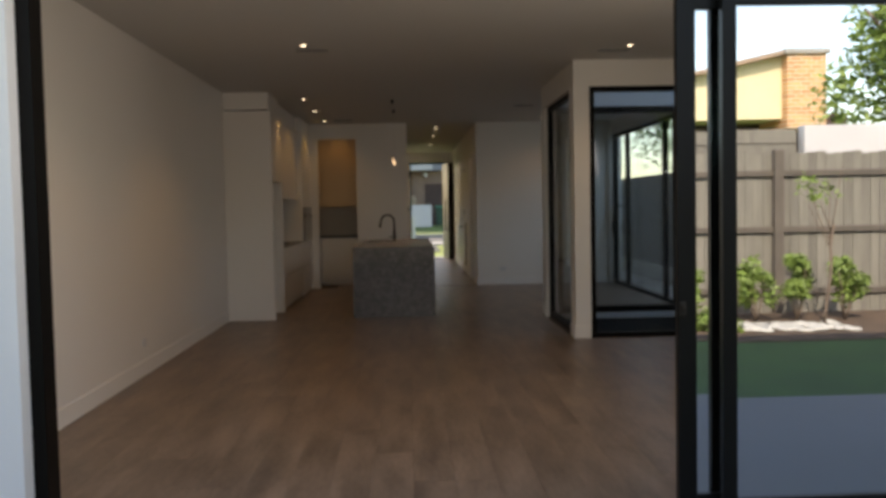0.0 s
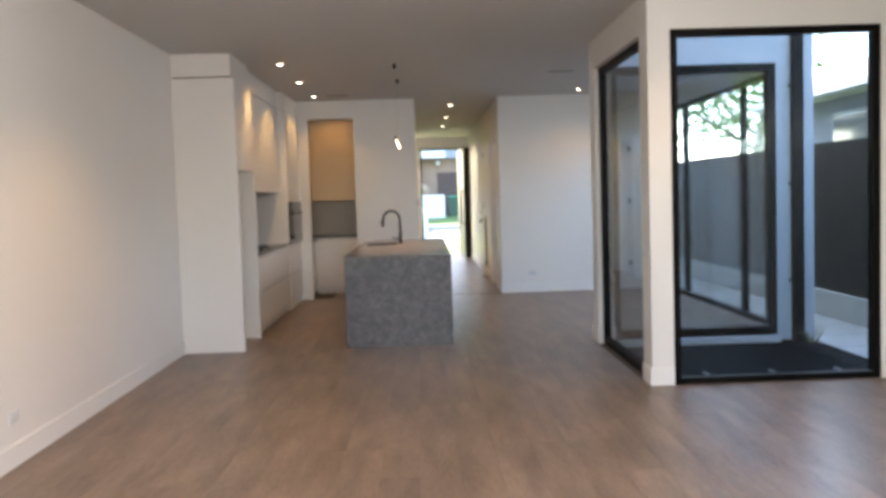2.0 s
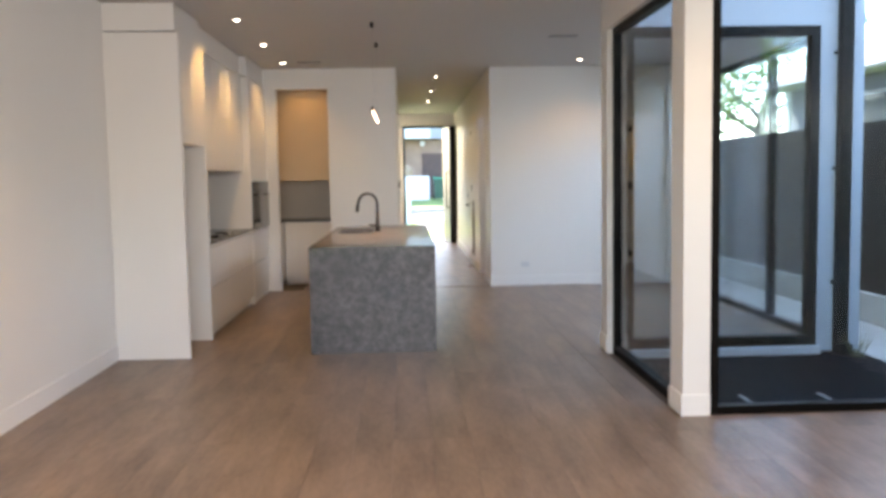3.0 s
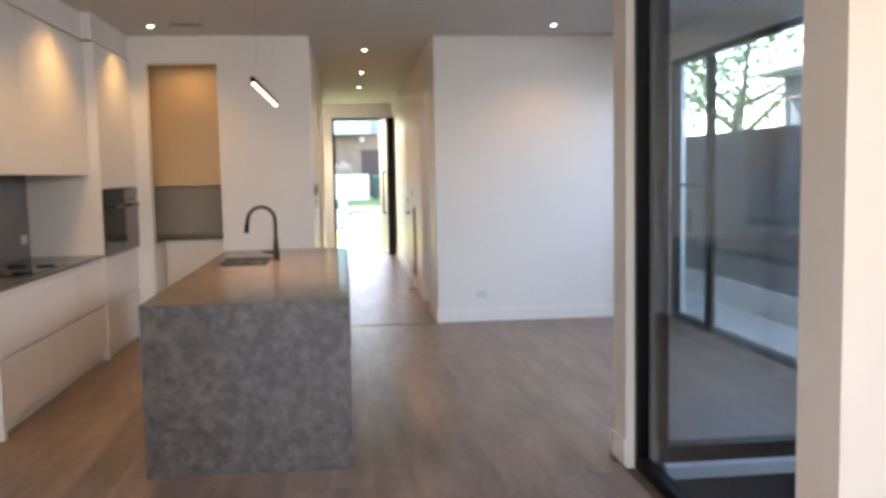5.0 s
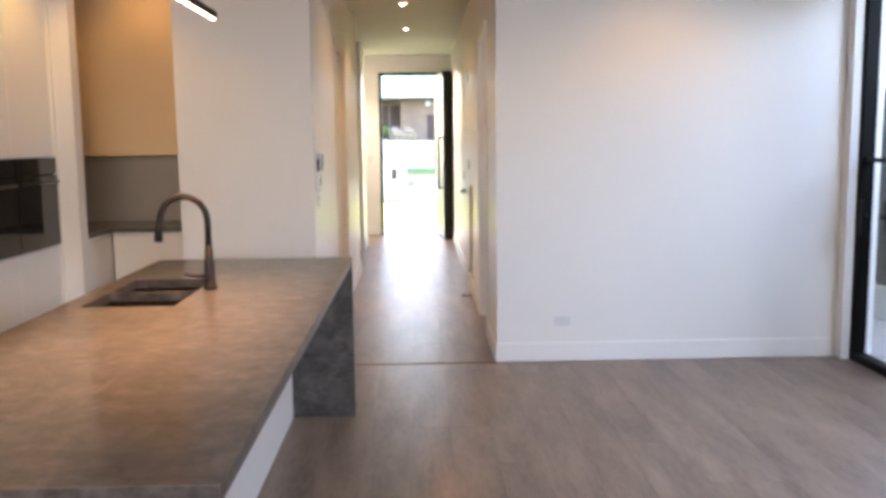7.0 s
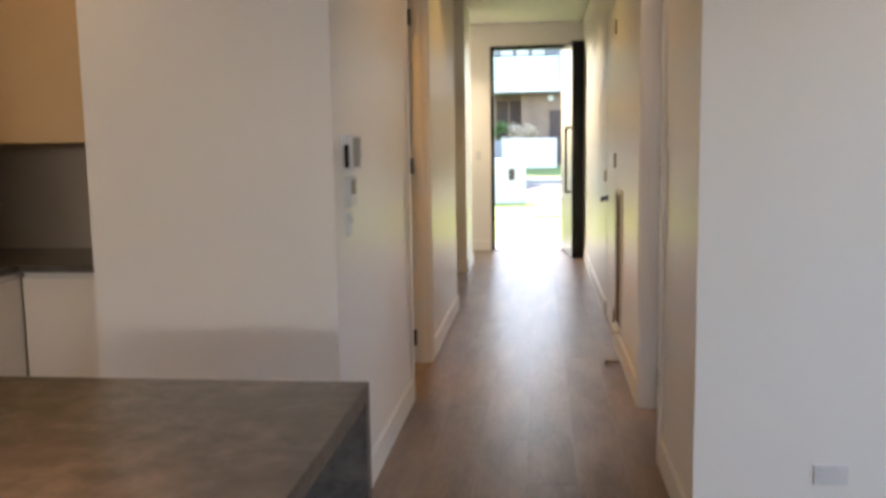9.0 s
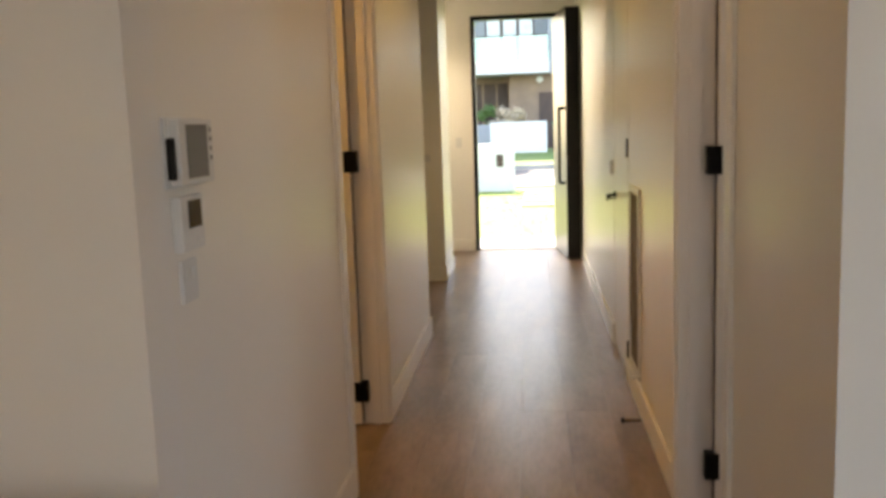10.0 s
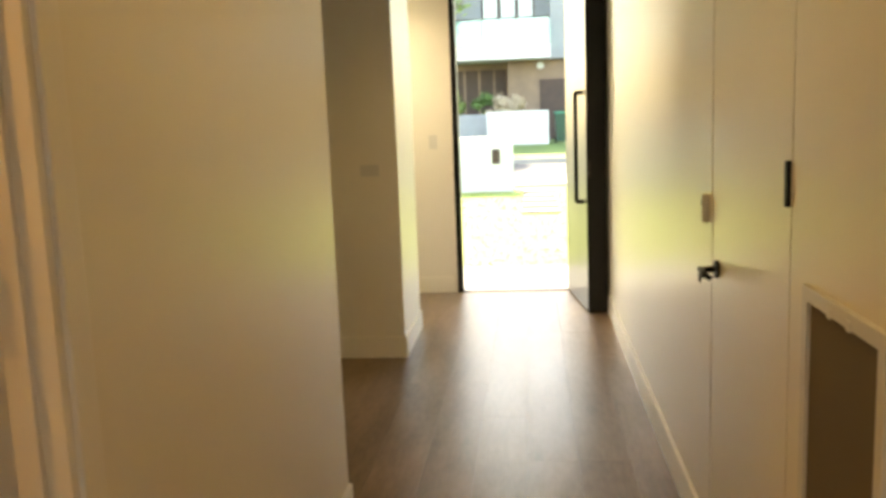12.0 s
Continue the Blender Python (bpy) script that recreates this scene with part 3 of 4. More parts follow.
units = [(13.732, 14.50), (14.50, 15.25), (15.25, 16.0)]
for a, b in units:
    u = thing("drawer_unit", "white lacquered kitchen drawer unit with two deep drawers", "cabinet", "kitchen drawer units")
    part("body", boxes((XL + 0.001, KX - 0.025, a + 0.001, b - 0.001, 0.10, 0.898)), M_CAB, u)
    part("kickboard", boxes((XL + 0.1, KX - 0.06, a + 0.001, b - 0.001, 0, 0.10)), M_CAB, u)
    part("drawer_front", boxes((KX - 0.022, KX - 0.002, a + 0.002, b - 0.002, 0.105, 0.485), bevel=0.002), M_CAB, u)
    part("drawer_front", boxes((KX - 0.022, KX - 0.002, a + 0.002, b - 0.002, 0.505, 0.868), bevel=0.002), M_CAB, u)
    w = thing("wall_cabinet", "white lacquered overhead kitchen cabinet", "cabinet", "overhead cabinets")
    part("body", boxes((XL + 0.001, KX - 0.10, a + 0.001, b - 0.001, 1.62, CT)), M_CAB, w)
    part("cabinet_door", boxes((KX - 0.099, KX - 0.08, a + 0.002, b - 0.002, 1.61, CT - 0.003), bevel=0.002), M_CAB, w)
solid("kitchen_benchtop", boxes((XL + 0.002, KX + 0.002, 13.732, 16.0, 0.899, 0.92), bevel=0.003), M_BENCH, "thin dark stone benchtop on the white drawers", "benchtop")
setting("splashback", boxes((XL + 0.001, XL + 0.012, 13.734, 15.998, 0.921, 1.618)), M_GREYSPLASH, "dark grey splashback behind the cooktop", "splashback")
ck = thing("cooktop", "black glass cooktop set in the benchtop", "cooktop")
part("glass", boxes((-1.98, -1.58, 14.45, 15.25, 0.9205, 0.926), bevel=0.002), M_OVEN, ck)
for cx, cy in ((-1.88, 14.62), (-1.68, 14.62), (-1.88, 15.08), (-1.68, 15.08)):
    bm = bmesh.new()
    tube(bm, [(cx, cy, 0.926), (cx, cy, 0.934)], [0.07, 0.065], 24)
    part("burner", bm, M_BLACK, ck)
tw = thing("oven_tower", "tall white cabinet housing two built-in ovens", "cabinet")
part("body", boxes((XL + 0.001, KX - 0.02, 16.005, YB - 0.004, 0, 0.895), (XL + 0.001, KX - 0.02, 16.005, YB - 0.004, 1.485, CT), (XL + 0.001, -2.06, 16.005, YB - 0.004, 0.895, 1.485)), M_CAB, tw)
part("side_panel", boxes((XL + 0.001, KX + 0.005, 16.001, 16.03, 0.0, CT), bevel=0.002), M_CAB, tw)
part("side_panel", boxes((XL + 0.001, KX + 0.02, 17.235, YB - 0.002, 0.0, CT), bevel=0.002), M_CAB, tw)
for a, b in ((16.033, 16.632), (16.636, 17.232)):
    part("drawer_front", boxes((KX - 0.018, KX, a, b, 0.105, 0.48), bevel=0.002), M_CAB, tw)
    part("drawer_front", boxes((KX - 0.018, KX, a, b, 0.50, 0.885), bevel=0.002), M_CAB, tw)
    part("cabinet_door", boxes((KX - 0.018, KX, a, b, 1.495, CT - 0.003), bevel=0.002), M_CAB, tw)
for a, b in ((16.036, 16.629), (16.639, 17.229)):
    ov = thing("oven", "built-in black glass oven with a steel bar handle", "oven", "ovens")
    part("body", boxes((-2.05, KX - 0.005, a, b, 0.898, 1.482)), M_BLACK, ov)
    part("control_panel", boxes((KX - 0.005, KX + 0.016, a, b, 1.375, 1.482), bevel=0.003), M_OVEN, ov, "black glass control panel")
    part("oven_door", boxes((KX - 0.005, KX + 0.018, a, b, 0.898, 1.368), bevel=0.003), M_OVEN, ov, "black glass oven door")
    bm = boxes((KX + 0.018, KX + 0.034, a + 0.06, a + 0.075, 1.315, 1.33), (KX + 0.018, KX + 0.034, b - 0.075, b - 0.06, 1.315, 1.33))
    tube(bm, [(KX + 0.037, a + 0.03, 1.322), (KX + 0.037, b - 0.03, 1.322)], [0.010, 0.010])
    part("handle", bm, M_STEEL, ov, "steel bar handle")

# pantry behind the opening
for n, args in (("pantry_unit", (-1.38, -0.655, 17.92, 18.555)),):
    p = thing(n, "white lacquered pantry base cabinet", "cabinet")
    part("body", boxes((args[0], args[1], args[2] + 0.022, args[3], 0.1, 0.895)), M_CAB, p)
    part("kickboard", boxes((args[0], args[1], args[2] + 0.07, args[3], 0, 0.1)), M_CAB, p)
    part("cabinet_door", boxes((-1.378, -1.02, 17.92, 17.94, 0.105, 0.87), bevel=0.002), M_CAB, p)
    part("cabinet_door", boxes((-1.017, -0.657, 17.92, 17.94, 0.105, 0.87), bevel=0.002), M_CAB, p)
p = thing("pantry_side_unit", "white lacquered pantry cabinet along the side", "cabinet")
part("body", boxes((XL + 0.001, -1.405, YB + 0.135, 18.55, 0.1, 0.895)), M_CAB, p)
part("cabinet_door", boxes((-1.404, -1.386, YB + 0.14, 17.915, 0.105, 0.87), bevel=0.002), M_CAB, p)
part("kickboard", boxes((XL + 0.1, -1.45, YB + 0.135, 18.55, 0.0, 0.1)), M_CAB, p)
solid("pantry_benchtop", boxes((-1.384, -0.653, 17.905, 18.556, 0.897, 0.93), (XL + 0.002, -1.384, YB + 0.135, 18.556, 0.897, 0.93)), M_BENCH, "dark benchtop in the pantry", "benchtop")
pw = thing("pantry_wall_cabinet", "white lacquered overhead pantry cabinet", "cabinet")
part("body", boxes((XL + 0.001, -0.655, 18.02, 18.555, 1.49, CEIL - 0.002)), M_CAB, pw)
part("cabinet_door", boxes((-1.635, -0.66, 18.0, 18.02, 1.48, CEIL - 0.004), bevel=0.002), M_WARMTINT, pw, "cabinet door with warm lamplight in its colour")
ps = thing("pantry_side_wall_cabinet", "white lacquered overhead cabinet along the pantry side", "cabinet")
part("body", boxes((XL + 0.001, -1.66, YB + 0.135, 17.99, 1.49, CEIL - 0.002)), M_CAB, ps)
part("cabinet_door", boxes((-1.659, -1.641, YB + 0.14, 17.99, 1.48, CEIL - 0.004), bevel=0.002), M_WARMTINT, ps, "cabinet door with warm lamplight in its colour")
setting("splashback_pantry", boxes((XL + 0.01, -0.655, 18.545, 18.556, 0.931, 1.488)), M_SPLASH, "taupe pantry splashback", "splashback")

# island
IX0, IX1, IY0, IY1, IZ = -0.487, 0.59, 12.857, 16.13, 0.917
isl = thing("kitchen_island", "grey marble waterfall island with a white cabinet back", "kitchen island", at=(0, 0, 0))
SX0, SX1, SY0, SY1, SYM = -0.39, -0.015, 14.72, 15.42, 15.07
part("benchtop", slab([IX0, SX0, SX1, IX1], [IY0 + 0.0405, SY0, SYM - 0.012, SYM + 0.012, SY1, IY1 - 0.0405], {(1, 1), (1, 3)}, IZ - 0.04, IZ), M_STONE, isl, "polished grey marble top")
part("waterfall_end", boxes((IX0, IX1, IY0, IY0 + 0.04, 0, IZ), bevel=0.002), M_STONE, isl, "grey veined marble end panel")
part("waterfall_end", boxes((IX0, IX1, IY1 - 0.04, IY1, 0, IZ), bevel=0.002), M_STONE, isl, "grey veined marble end panel")
part("back_panel", boxes((0.215, 0.235, IY0 + 0.041, IY1 - 0.041, 0, IZ - 0.041)), M_CAB, isl, "white panel under the overhang")
part("carcass", boxes((IX0 + 0.045, 0.214, IY0 + 0.041, SY0 - 0.03, 0.1, IZ - 0.041), (IX0 + 0.045, 0.214, SY1 + 0.03, IY1 - 0.041, 0.1, IZ - 0.041), (IX0 + 0.045, 0.214, SY0 - 0.03, SY1 + 0.03, 0.1, 0.62), (IX0 + 0.1, 0.214, IY0 + 0.041, IY1 - 0.041, 0, 0.1)), M_CAB, isl)
n = 5
for i in range(n):
    a = IY0 + 0.041 + i * (IY1 - IY0 - 0.082) / n
    b = a + (IY1 - IY0 - 0.082) / n
    part("cabinet_door", boxes((IX0 + 0.022, IX0 + 0.043, a + 0.0015, b - 0.0015, 0.105, 0.85), bevel=0.002), M_CAB, isl)
sink = thing("kitchen_sink", "dark steel double-bowl sink set under the marble", "sink")
for a, b in ((SY0, SYM - 0.012), (SYM + 0.012, SY1)):
    bm = boxes((SX0 - 0.004, SX0, a - 0.004, b + 0.004, 0.70, IZ - 0.041), (SX1, SX1 + 0.004, a - 0.004, b + 0.004, 0.70, IZ - 0.041), (SX0, SX1, a - 0.004, a, 0.70, IZ - 0.041), (SX0, SX1, b, b + 0.004, 0.70, IZ - 0.041), (SX0 - 0.004, SX1 + 0.004, a - 0.004, b + 0.004, 0.696, 0.70))
    bowl = part("bowl", bm, M_STEEL, sink, "brushed steel bowl")
    bm = bmesh.new()
    c = ((SX0 + SX1) / 2, (a + b) / 2)
    tube(bm, [(*c, 0.7002), (*c, 0.705)], [0.045, 0.04], 20)
    part("drain", bm, M_TAP, bowl)
TX, TY = 0.032, 15.13
tap = thing("kitchen_tap", "dark gunmetal gooseneck tap standing on the island", "tap")
bm = bmesh.new()
tube(bm, [(TX, TY, IZ), (TX, TY, IZ + 0.012), (TX, TY, IZ + 0.014), (TX, TY, IZ + 0.10), (TX, TY, IZ + 0.2)], [0.03, 0.03, 0.025, 0.022, 0.0165], 16)
part("body", bm, M_TAP, tap)
bm = bmesh.new()
pts = [(TX, TY, IZ + 0.19), (TX, TY, IZ + 0.30)]
for k in range(1, 13):
    a = math.pi * k / 12
    pts.append((TX - 0.105 + 0.105 * math.cos(a), TY, IZ + 0.305 + 0.11 * math.sin(a)))
pts.append((TX - 0.214, TY, IZ + 0.29))
tube(bm, pts, [0.0145] * len(pts), 14)
spout = part("spout", bm, M_TAP, tap)
bm = bmesh.new()
tube(bm, [(TX - 0.213, TY, IZ + 0.30), (TX - 0.216, TY, IZ + 0.285), (TX - 0.222, TY, IZ + 0.215)], [0.015, 0.018, 0.018], 14)
part("spray_head", bm, M_TAP, spout)
bm = bmesh.new()
tube(bm, [(TX, TY - 0.015, IZ + 0.06), (TX - 0.04, TY - 0.05, IZ + 0.065), (TX - 0.10, TY - 0.06, IZ + 0.075)], [0.013, 0.010, 0.007], 10)
part("lever", bm, M_TAP, tap)

# pendant bar
pend = thing("pendant_light", "slim black linear LED pendant over the island, lit", "pendant lamp")
part("housing", boxes((0.047, 0.073, 13.56, 15.32, 2.122, 2.155), bevel=0.003), M_BLACK, pend)
part("diffuser", boxes((0.053, 0.067, 13.60, 15.295, 2.116, 2.1225), bevel=0.002), M_BAR, pend, "glowing warm white diffuser")
for k in range(6):
    bar = new("pendant_lamp", bpy.data.lights.new("pendant_lamp", "SPOT"))
    bar.data.energy, bar.data.color = 5.6, (1.0, 0.57, 0.30)
    bar.data.spot_size, bar.data.spot_blend, bar.data.shadow_soft_size = radians(68), 1.0, 0.0
    bar.location = (0.06, 13.74 + 0.2826 * k, 2.112)
for y in (13.85, 15.1):
    bm = bmesh.new()
    tube(bm, [(0.06, y, 2.155), (0.06, y, CEIL - 0.045)], [0.0003, 0.0003], 6)
    part("cable", bm, M_BLACK, pend)
    bm = bmesh.new()
    tube(bm, [(0.06, y, CEIL - 0.05), (0.06, y, CEIL - 0.008), (0.06, y, CEIL)], [0.016, 0.019, 0.019], 16)
    part("ceiling_mount", bm, M_BLACK, pend)


# ---- ceiling lights and vents ----
def downlight():
    ob = thing("downlight", "small round recessed ceiling downlight, lit", "downlight", "ceiling downlights")
    bm = bmesh.new()
    tube(bm, [(0, 0, 0), (0, 0, -0.006), (0, 0, -0.008)], [0.048, 0.048, 0.042], 28)
    part("trim_ring", bm, M_PLASTIC, ob)
    bm = bmesh.new()
    tube(bm, [(0, 0, -0.0082), (0, 0, -0.011)], [0.025, 0.023], 24)
    part("lens", bm, M_LED, ob, "glowing warm lens")
    return ob


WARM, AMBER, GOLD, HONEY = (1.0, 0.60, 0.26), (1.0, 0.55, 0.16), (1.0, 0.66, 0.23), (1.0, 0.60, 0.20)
# The last four entries are unseen downlights, added for the light they throw.
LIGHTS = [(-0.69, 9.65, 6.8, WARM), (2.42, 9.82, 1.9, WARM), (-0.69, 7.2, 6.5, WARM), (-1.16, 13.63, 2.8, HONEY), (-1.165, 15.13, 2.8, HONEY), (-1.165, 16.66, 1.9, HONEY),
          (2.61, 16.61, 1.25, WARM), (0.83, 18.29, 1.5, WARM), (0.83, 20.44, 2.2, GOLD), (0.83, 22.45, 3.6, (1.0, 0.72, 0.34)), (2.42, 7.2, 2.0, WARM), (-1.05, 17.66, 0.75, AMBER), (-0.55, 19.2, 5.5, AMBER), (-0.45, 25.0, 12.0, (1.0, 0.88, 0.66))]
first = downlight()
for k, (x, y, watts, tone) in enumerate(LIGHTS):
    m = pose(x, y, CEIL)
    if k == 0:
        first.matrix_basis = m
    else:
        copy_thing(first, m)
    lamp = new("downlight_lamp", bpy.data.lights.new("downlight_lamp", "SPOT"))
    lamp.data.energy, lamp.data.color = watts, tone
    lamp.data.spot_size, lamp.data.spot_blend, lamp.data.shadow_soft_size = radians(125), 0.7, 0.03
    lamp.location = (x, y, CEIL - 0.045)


def vent(x, y):
    ob = thing("ceiling_vent", "narrow slotted air vent in the ceiling", "air vent", "ceiling vents", at=(x, y, CEIL))
    part("frame", boxes((-0.15, 0.15, -0.06, -0.045, -0.008, 0), (-0.15, 0.15, 0.045, 0.06, -0.008, 0), (-0.15, -0.135, -0.045, 0.045, -0.008, 0), (0.135, 0.15, -0.045, 0.045, -0.008, 0)), M_GREYPL, ob)
    part("backing", boxes((-0.135, 0.135, -0.045, 0.045, -0.003, 0)), M_BLACK, ob)
    for y2 in (-0.024, 0.0, 0.024):
        part("slat", boxes((-0.135, 0.135, y2 - 0.004, y2 + 0.004, -0.008, -0.003)), M_GREYPL, ob)


for x, y in ((-0.64, 9.94), (2.33, 10.1), (2.05, 14.75), (-0.83, 16.6)):
    vent(x, y)


# ---- small fittings ----
def plate(name, label, cat, x, y, z, nx, ny, w=0.115, h=0.07, toggles=2):
    """A wall plate facing (nx, ny), with rocker switches."""
    ob = thing(name, label, cat, at=(x, y, z))
    if ny:
        f = lambda u0, u1, d0, d1, z0, z1: (u0, u1, min(d0 * ny, d1 * ny), max(d0 * ny, d1 * ny), z0, z1)
    else:
        f = lambda u0, u1, d0, d1, z0, z1: (min(d0 * nx, d1 * nx), max(d0 * nx, d1 * nx), u0, u1, z0, z1)
    part("plate", boxes(f(-w / 2, w / 2, 0, 0.009, -h / 2, h / 2), bevel=0.002), M_PLASTIC, ob)
    for k in range(toggles):
        u = (k - (toggles - 1) / 2) * w * 0.5
        part("rocker", boxes(f(u - 0.008, u + 0.008, 0.009, 0.013, 0.004, 0.026), bevel=0.001), M_PLASTIC, ob)
    return ob


plate("power_outlet", "white double power outlet low on the wall", "power outlet", XL, 9.21, 0.29, 1, 0)
plate("power_outlet", "white double power outlet low on the white wall", "power outlet", 1.97, YB, 0.29, 0, -1)
plate("power_outlet", "white power outlet on the splashback", "power outlet", XL + 0.012, 15.85, 1.08, 1, 0)
plate("light_switch", "white light switch on the nib wall", "light switch", -0.02, 23.85, 1.17, 0, -1, toggles=1)
plate("light_switch", "white light switch beside the entry door", "light switch", 0.15, YD, 1.27, 0, -1, w=0.07, h=0.115, toggles=1)
ws = thing("wall_sensor", "small white rounded sensor beside the hall door", "wall sensor")
part("body", boxes((HR - 0.02, HR, 21.435, 21.47, 1.115, 1.205), bevel=0.007), M_PLASTIC, ws)
part("lens", boxes((HR - 0.0212, HR - 0.0195, 21.445, 21.46, 1.17, 1.188), bevel=0.0004), M_GREYPL, ws, "grey sensor lens")
ic = thing("intercom", "white wall intercom with a grey screen and dark handset", "intercom", at=(0, 0.025, 0))
part("back_plate", boxes((HL, HL + 0.008, 17.37, 17.568, 1.347, 1.491), bevel=0.002), M_PLASTIC, ic)
part("body", boxes((HL + 0.008, HL + 0.032, 17.385, 17.566, 1.353, 1.487), bevel=0.004), M_PLASTIC, ic)
M_ICSCREEN = mat("grey_screen", (0.13, 0.13, 0.135), 0.35, vary=0.05)
part("screen", boxes((HL + 0.032, HL + 0.034, 17.42, 17.53, 1.366, 1.476)), M_ICSCREEN, ic, "grey video screen")
part("handset", boxes((HL + 0.009, HL + 0.024, 17.366, 17.383, 1.365, 1.45), bevel=0.006), M_BLACK, ic, "dark handset")
for k in range(4):
    part("button", boxes((HL + 0.032, HL + 0.035, 17.545, 17.554, 1.40 + 0.02 * k, 1.41 + 0.02 * k)), M_GREYPL, ic)
th = thing("thermostat", "white wall thermostat with a small dark display", "thermostat", at=(0, 0.006, 0))
part("body", boxes((HL, HL + 0.022, 17.41, 17.53, 1.215, 1.33), bevel=0.004), M_PLASTIC, th)
part("display", boxes((HL + 0.022, HL + 0.024, 17.445, 17.512, 1.262, 1.32)), M_SCREEN, th, "dark display")
for k in range(2):
    part("button", boxes((HL + 0.022, HL + 0.0235, 17.45 + 0.034 * k, 17.472 + 0.034 * k, 1.232, 1.242), bevel=0.0004), M_PLASTIC, th)
plate("light_switch", "white light switch plate below the thermostat", "light switch", HL, 17.47, 1.15, 1, 0, w=0.08, h=0.09, toggles=2)
rv = thing("return_air_grille", "white framed return air grille with a brown filter", "air grille")
gy0, gy1, gz0, gz1 = 20.02, 20.44, 0.15, 1.115
part("frame", boxes((HR - 0.012, HR, gy0, gy0 + 0.03, gz0, gz1), (HR - 0.012, HR, gy1 - 0.03, gy1, gz0, gz1), (HR - 0.012, HR, gy0 + 0.03, gy1 - 0.03, gz1 - 0.03, gz1), (HR - 0.012, HR, gy0 + 0.03, gy1 - 0.03, gz0, gz0 + 0.03)), M_PLASTIC, rv)
part("filter", boxes((HR - 0.004, HR - 0.001, gy0 + 0.03, gy1 - 0.03, gz0 + 0.03, gz1 - 0.03)), M_MESH, rv, "brown mesh filter")
for k in range(2):
    y = gy0 + 0.15 + 0.1 * k
    part("clip", boxes((HR - 0.014, HR - 0.011, y, y + 0.02, gz1 - 0.034, gz1 - 0.014)), M_PLASTIC, rv)
ds = thing("door_stop", "bronze floor door stop by the skirting", "door stop")
bm = bmesh.new()
tube(bm, [(1.486, 19.82, 0.02), (1.40, 19.82, 0.02)], [0.009, 0.009], 12)
part("rod", bm, M_STRIP, ds)
part("tip", tube(bmesh.new(), [(1.40, 19.82, 0.02), (1.388, 19.82, 0.02)], [0.013, 0.013], 12), M_BLACK, ds)
ds = thing("wall_door_stop", "small white door stop on the hall wall", "door stop")
part("rod", tube(bmesh.new(), [(HR, 20.0, 0.18), (HR - 0.045, 20.0, 0.18)], [0.01, 0.008], 12), M_PLASTIC, ds)
part("tip", tube(bmesh.new(), [(HR - 0.045, 20.0, 0.18), (HR - 0.055, 20.0, 0.18)], [0.012, 0.012], 12), M_PLASTIC, ds)

# ---- courtyard and side passage ----
GZ = -0.10
ground = setting("ground", boxes((-400, 400, -400, 5.2, GZ - 0.6, GZ), (-400, XL - 0.2, 5.2, 25.98, GZ - 0.6, GZ), (4.16, 400, 5.2, 25.98, GZ - 0.6, GZ), (-400, 400, 25.98, 39.0, GZ - 0.7, GZ - 0.12)),
                 M_GROUND, "lawn and open ground round the house", "ground")
setting("ground_courtyard", boxes((2.2, 4.16, 10.8, 12.6, -0.3, -0.035)), M_MAT, "black paved courtyard floor", "courtyard floor")
for a in range(3):
    solid("drain_mark", boxes((2.6 + 0.55 * a, 2.63 + 0.55 * a, 11.0, 11.25, -0.035, -0.031)), M_PAVE, "pale scrape on the black courtyard floor", "mark")
dp = thing("downpipe", "black square downpipe on the courtyard wall", "downpipe")
part("pipe", boxes((3.93, 4.03, 12.50, 12.59, 0.02, 5.1), bevel=0.006), M_BLACK, dp)
for z in (0.55, 1.5, 2.45):
    part("bracket", boxes((3.90, 4.06, 12.56, 12.58, z, z + 0.03), bevel=0.002), M_BLACK, dp)
part("shoe", boxes((3.93, 4.03, 12.42, 12.59, -0.02, 0.06), bevel=0.01), M_BLACK, dp)
weed = thing("weed_tuft", "small tuft of dry weeds at the downpipe's foot", "weed")
rng = random.Random(77)
for _ in range(9):
    a, h = rng.uniform(0, 6.28), rng.uniform(0.10, 0.22)
    q = Vector((4.06 + rng.uniform(-0.05, 0.05), 12.36 + rng.uniform(-0.04, 0.04), -0.036))
    tip = Vector((math.cos(a) * h * 0.6, math.sin(a) * h * 0.6, h))
    part("blade", tube(bmesh.new(), [q, q + tip * 0.55, q + tip], [0.005, 0.004, 0.001], 5), M_WEED, weed)
FX = 5.05
sf = thing("side_fence", "charcoal horizontal-board side fence on a pale plinth", "fence")
part("plinth", boxes((FX, FX + 0.2, 5.6, 27.0, GZ, 0.24), bevel=0.01), M_PLINTH, sf, "pale limestone plinth")
for i in range(9):
    y = 5.7 + i * 2.65
    part("post", boxes((FX + 0.03, FX + 0.10, y, y + 0.07, 0.24, 1.98)), M_DKFENCE, sf)
for k in range(10):
    z = 0.25 + k * 0.1735
    part("board", boxes((FX, FX + 0.02, 5.6, 27.0, z, z + 0.1734), bevel=0.003), M_DKFENCE, sf)
pv = setting("paving", boxes((4.16, FX, 5.2, 26.0, GZ - 0.05, GZ + 0.012)), M_CONC, "pale concrete bed under the side paving", "paving")
for i in range(32):
    part("paver", boxes((4.17, FX - 0.01, 5.25 + i * 0.64, 5.88 + i * 0.64, GZ + 0.012, GZ + 0.04), bevel=0.004), M_PAVE, pv)

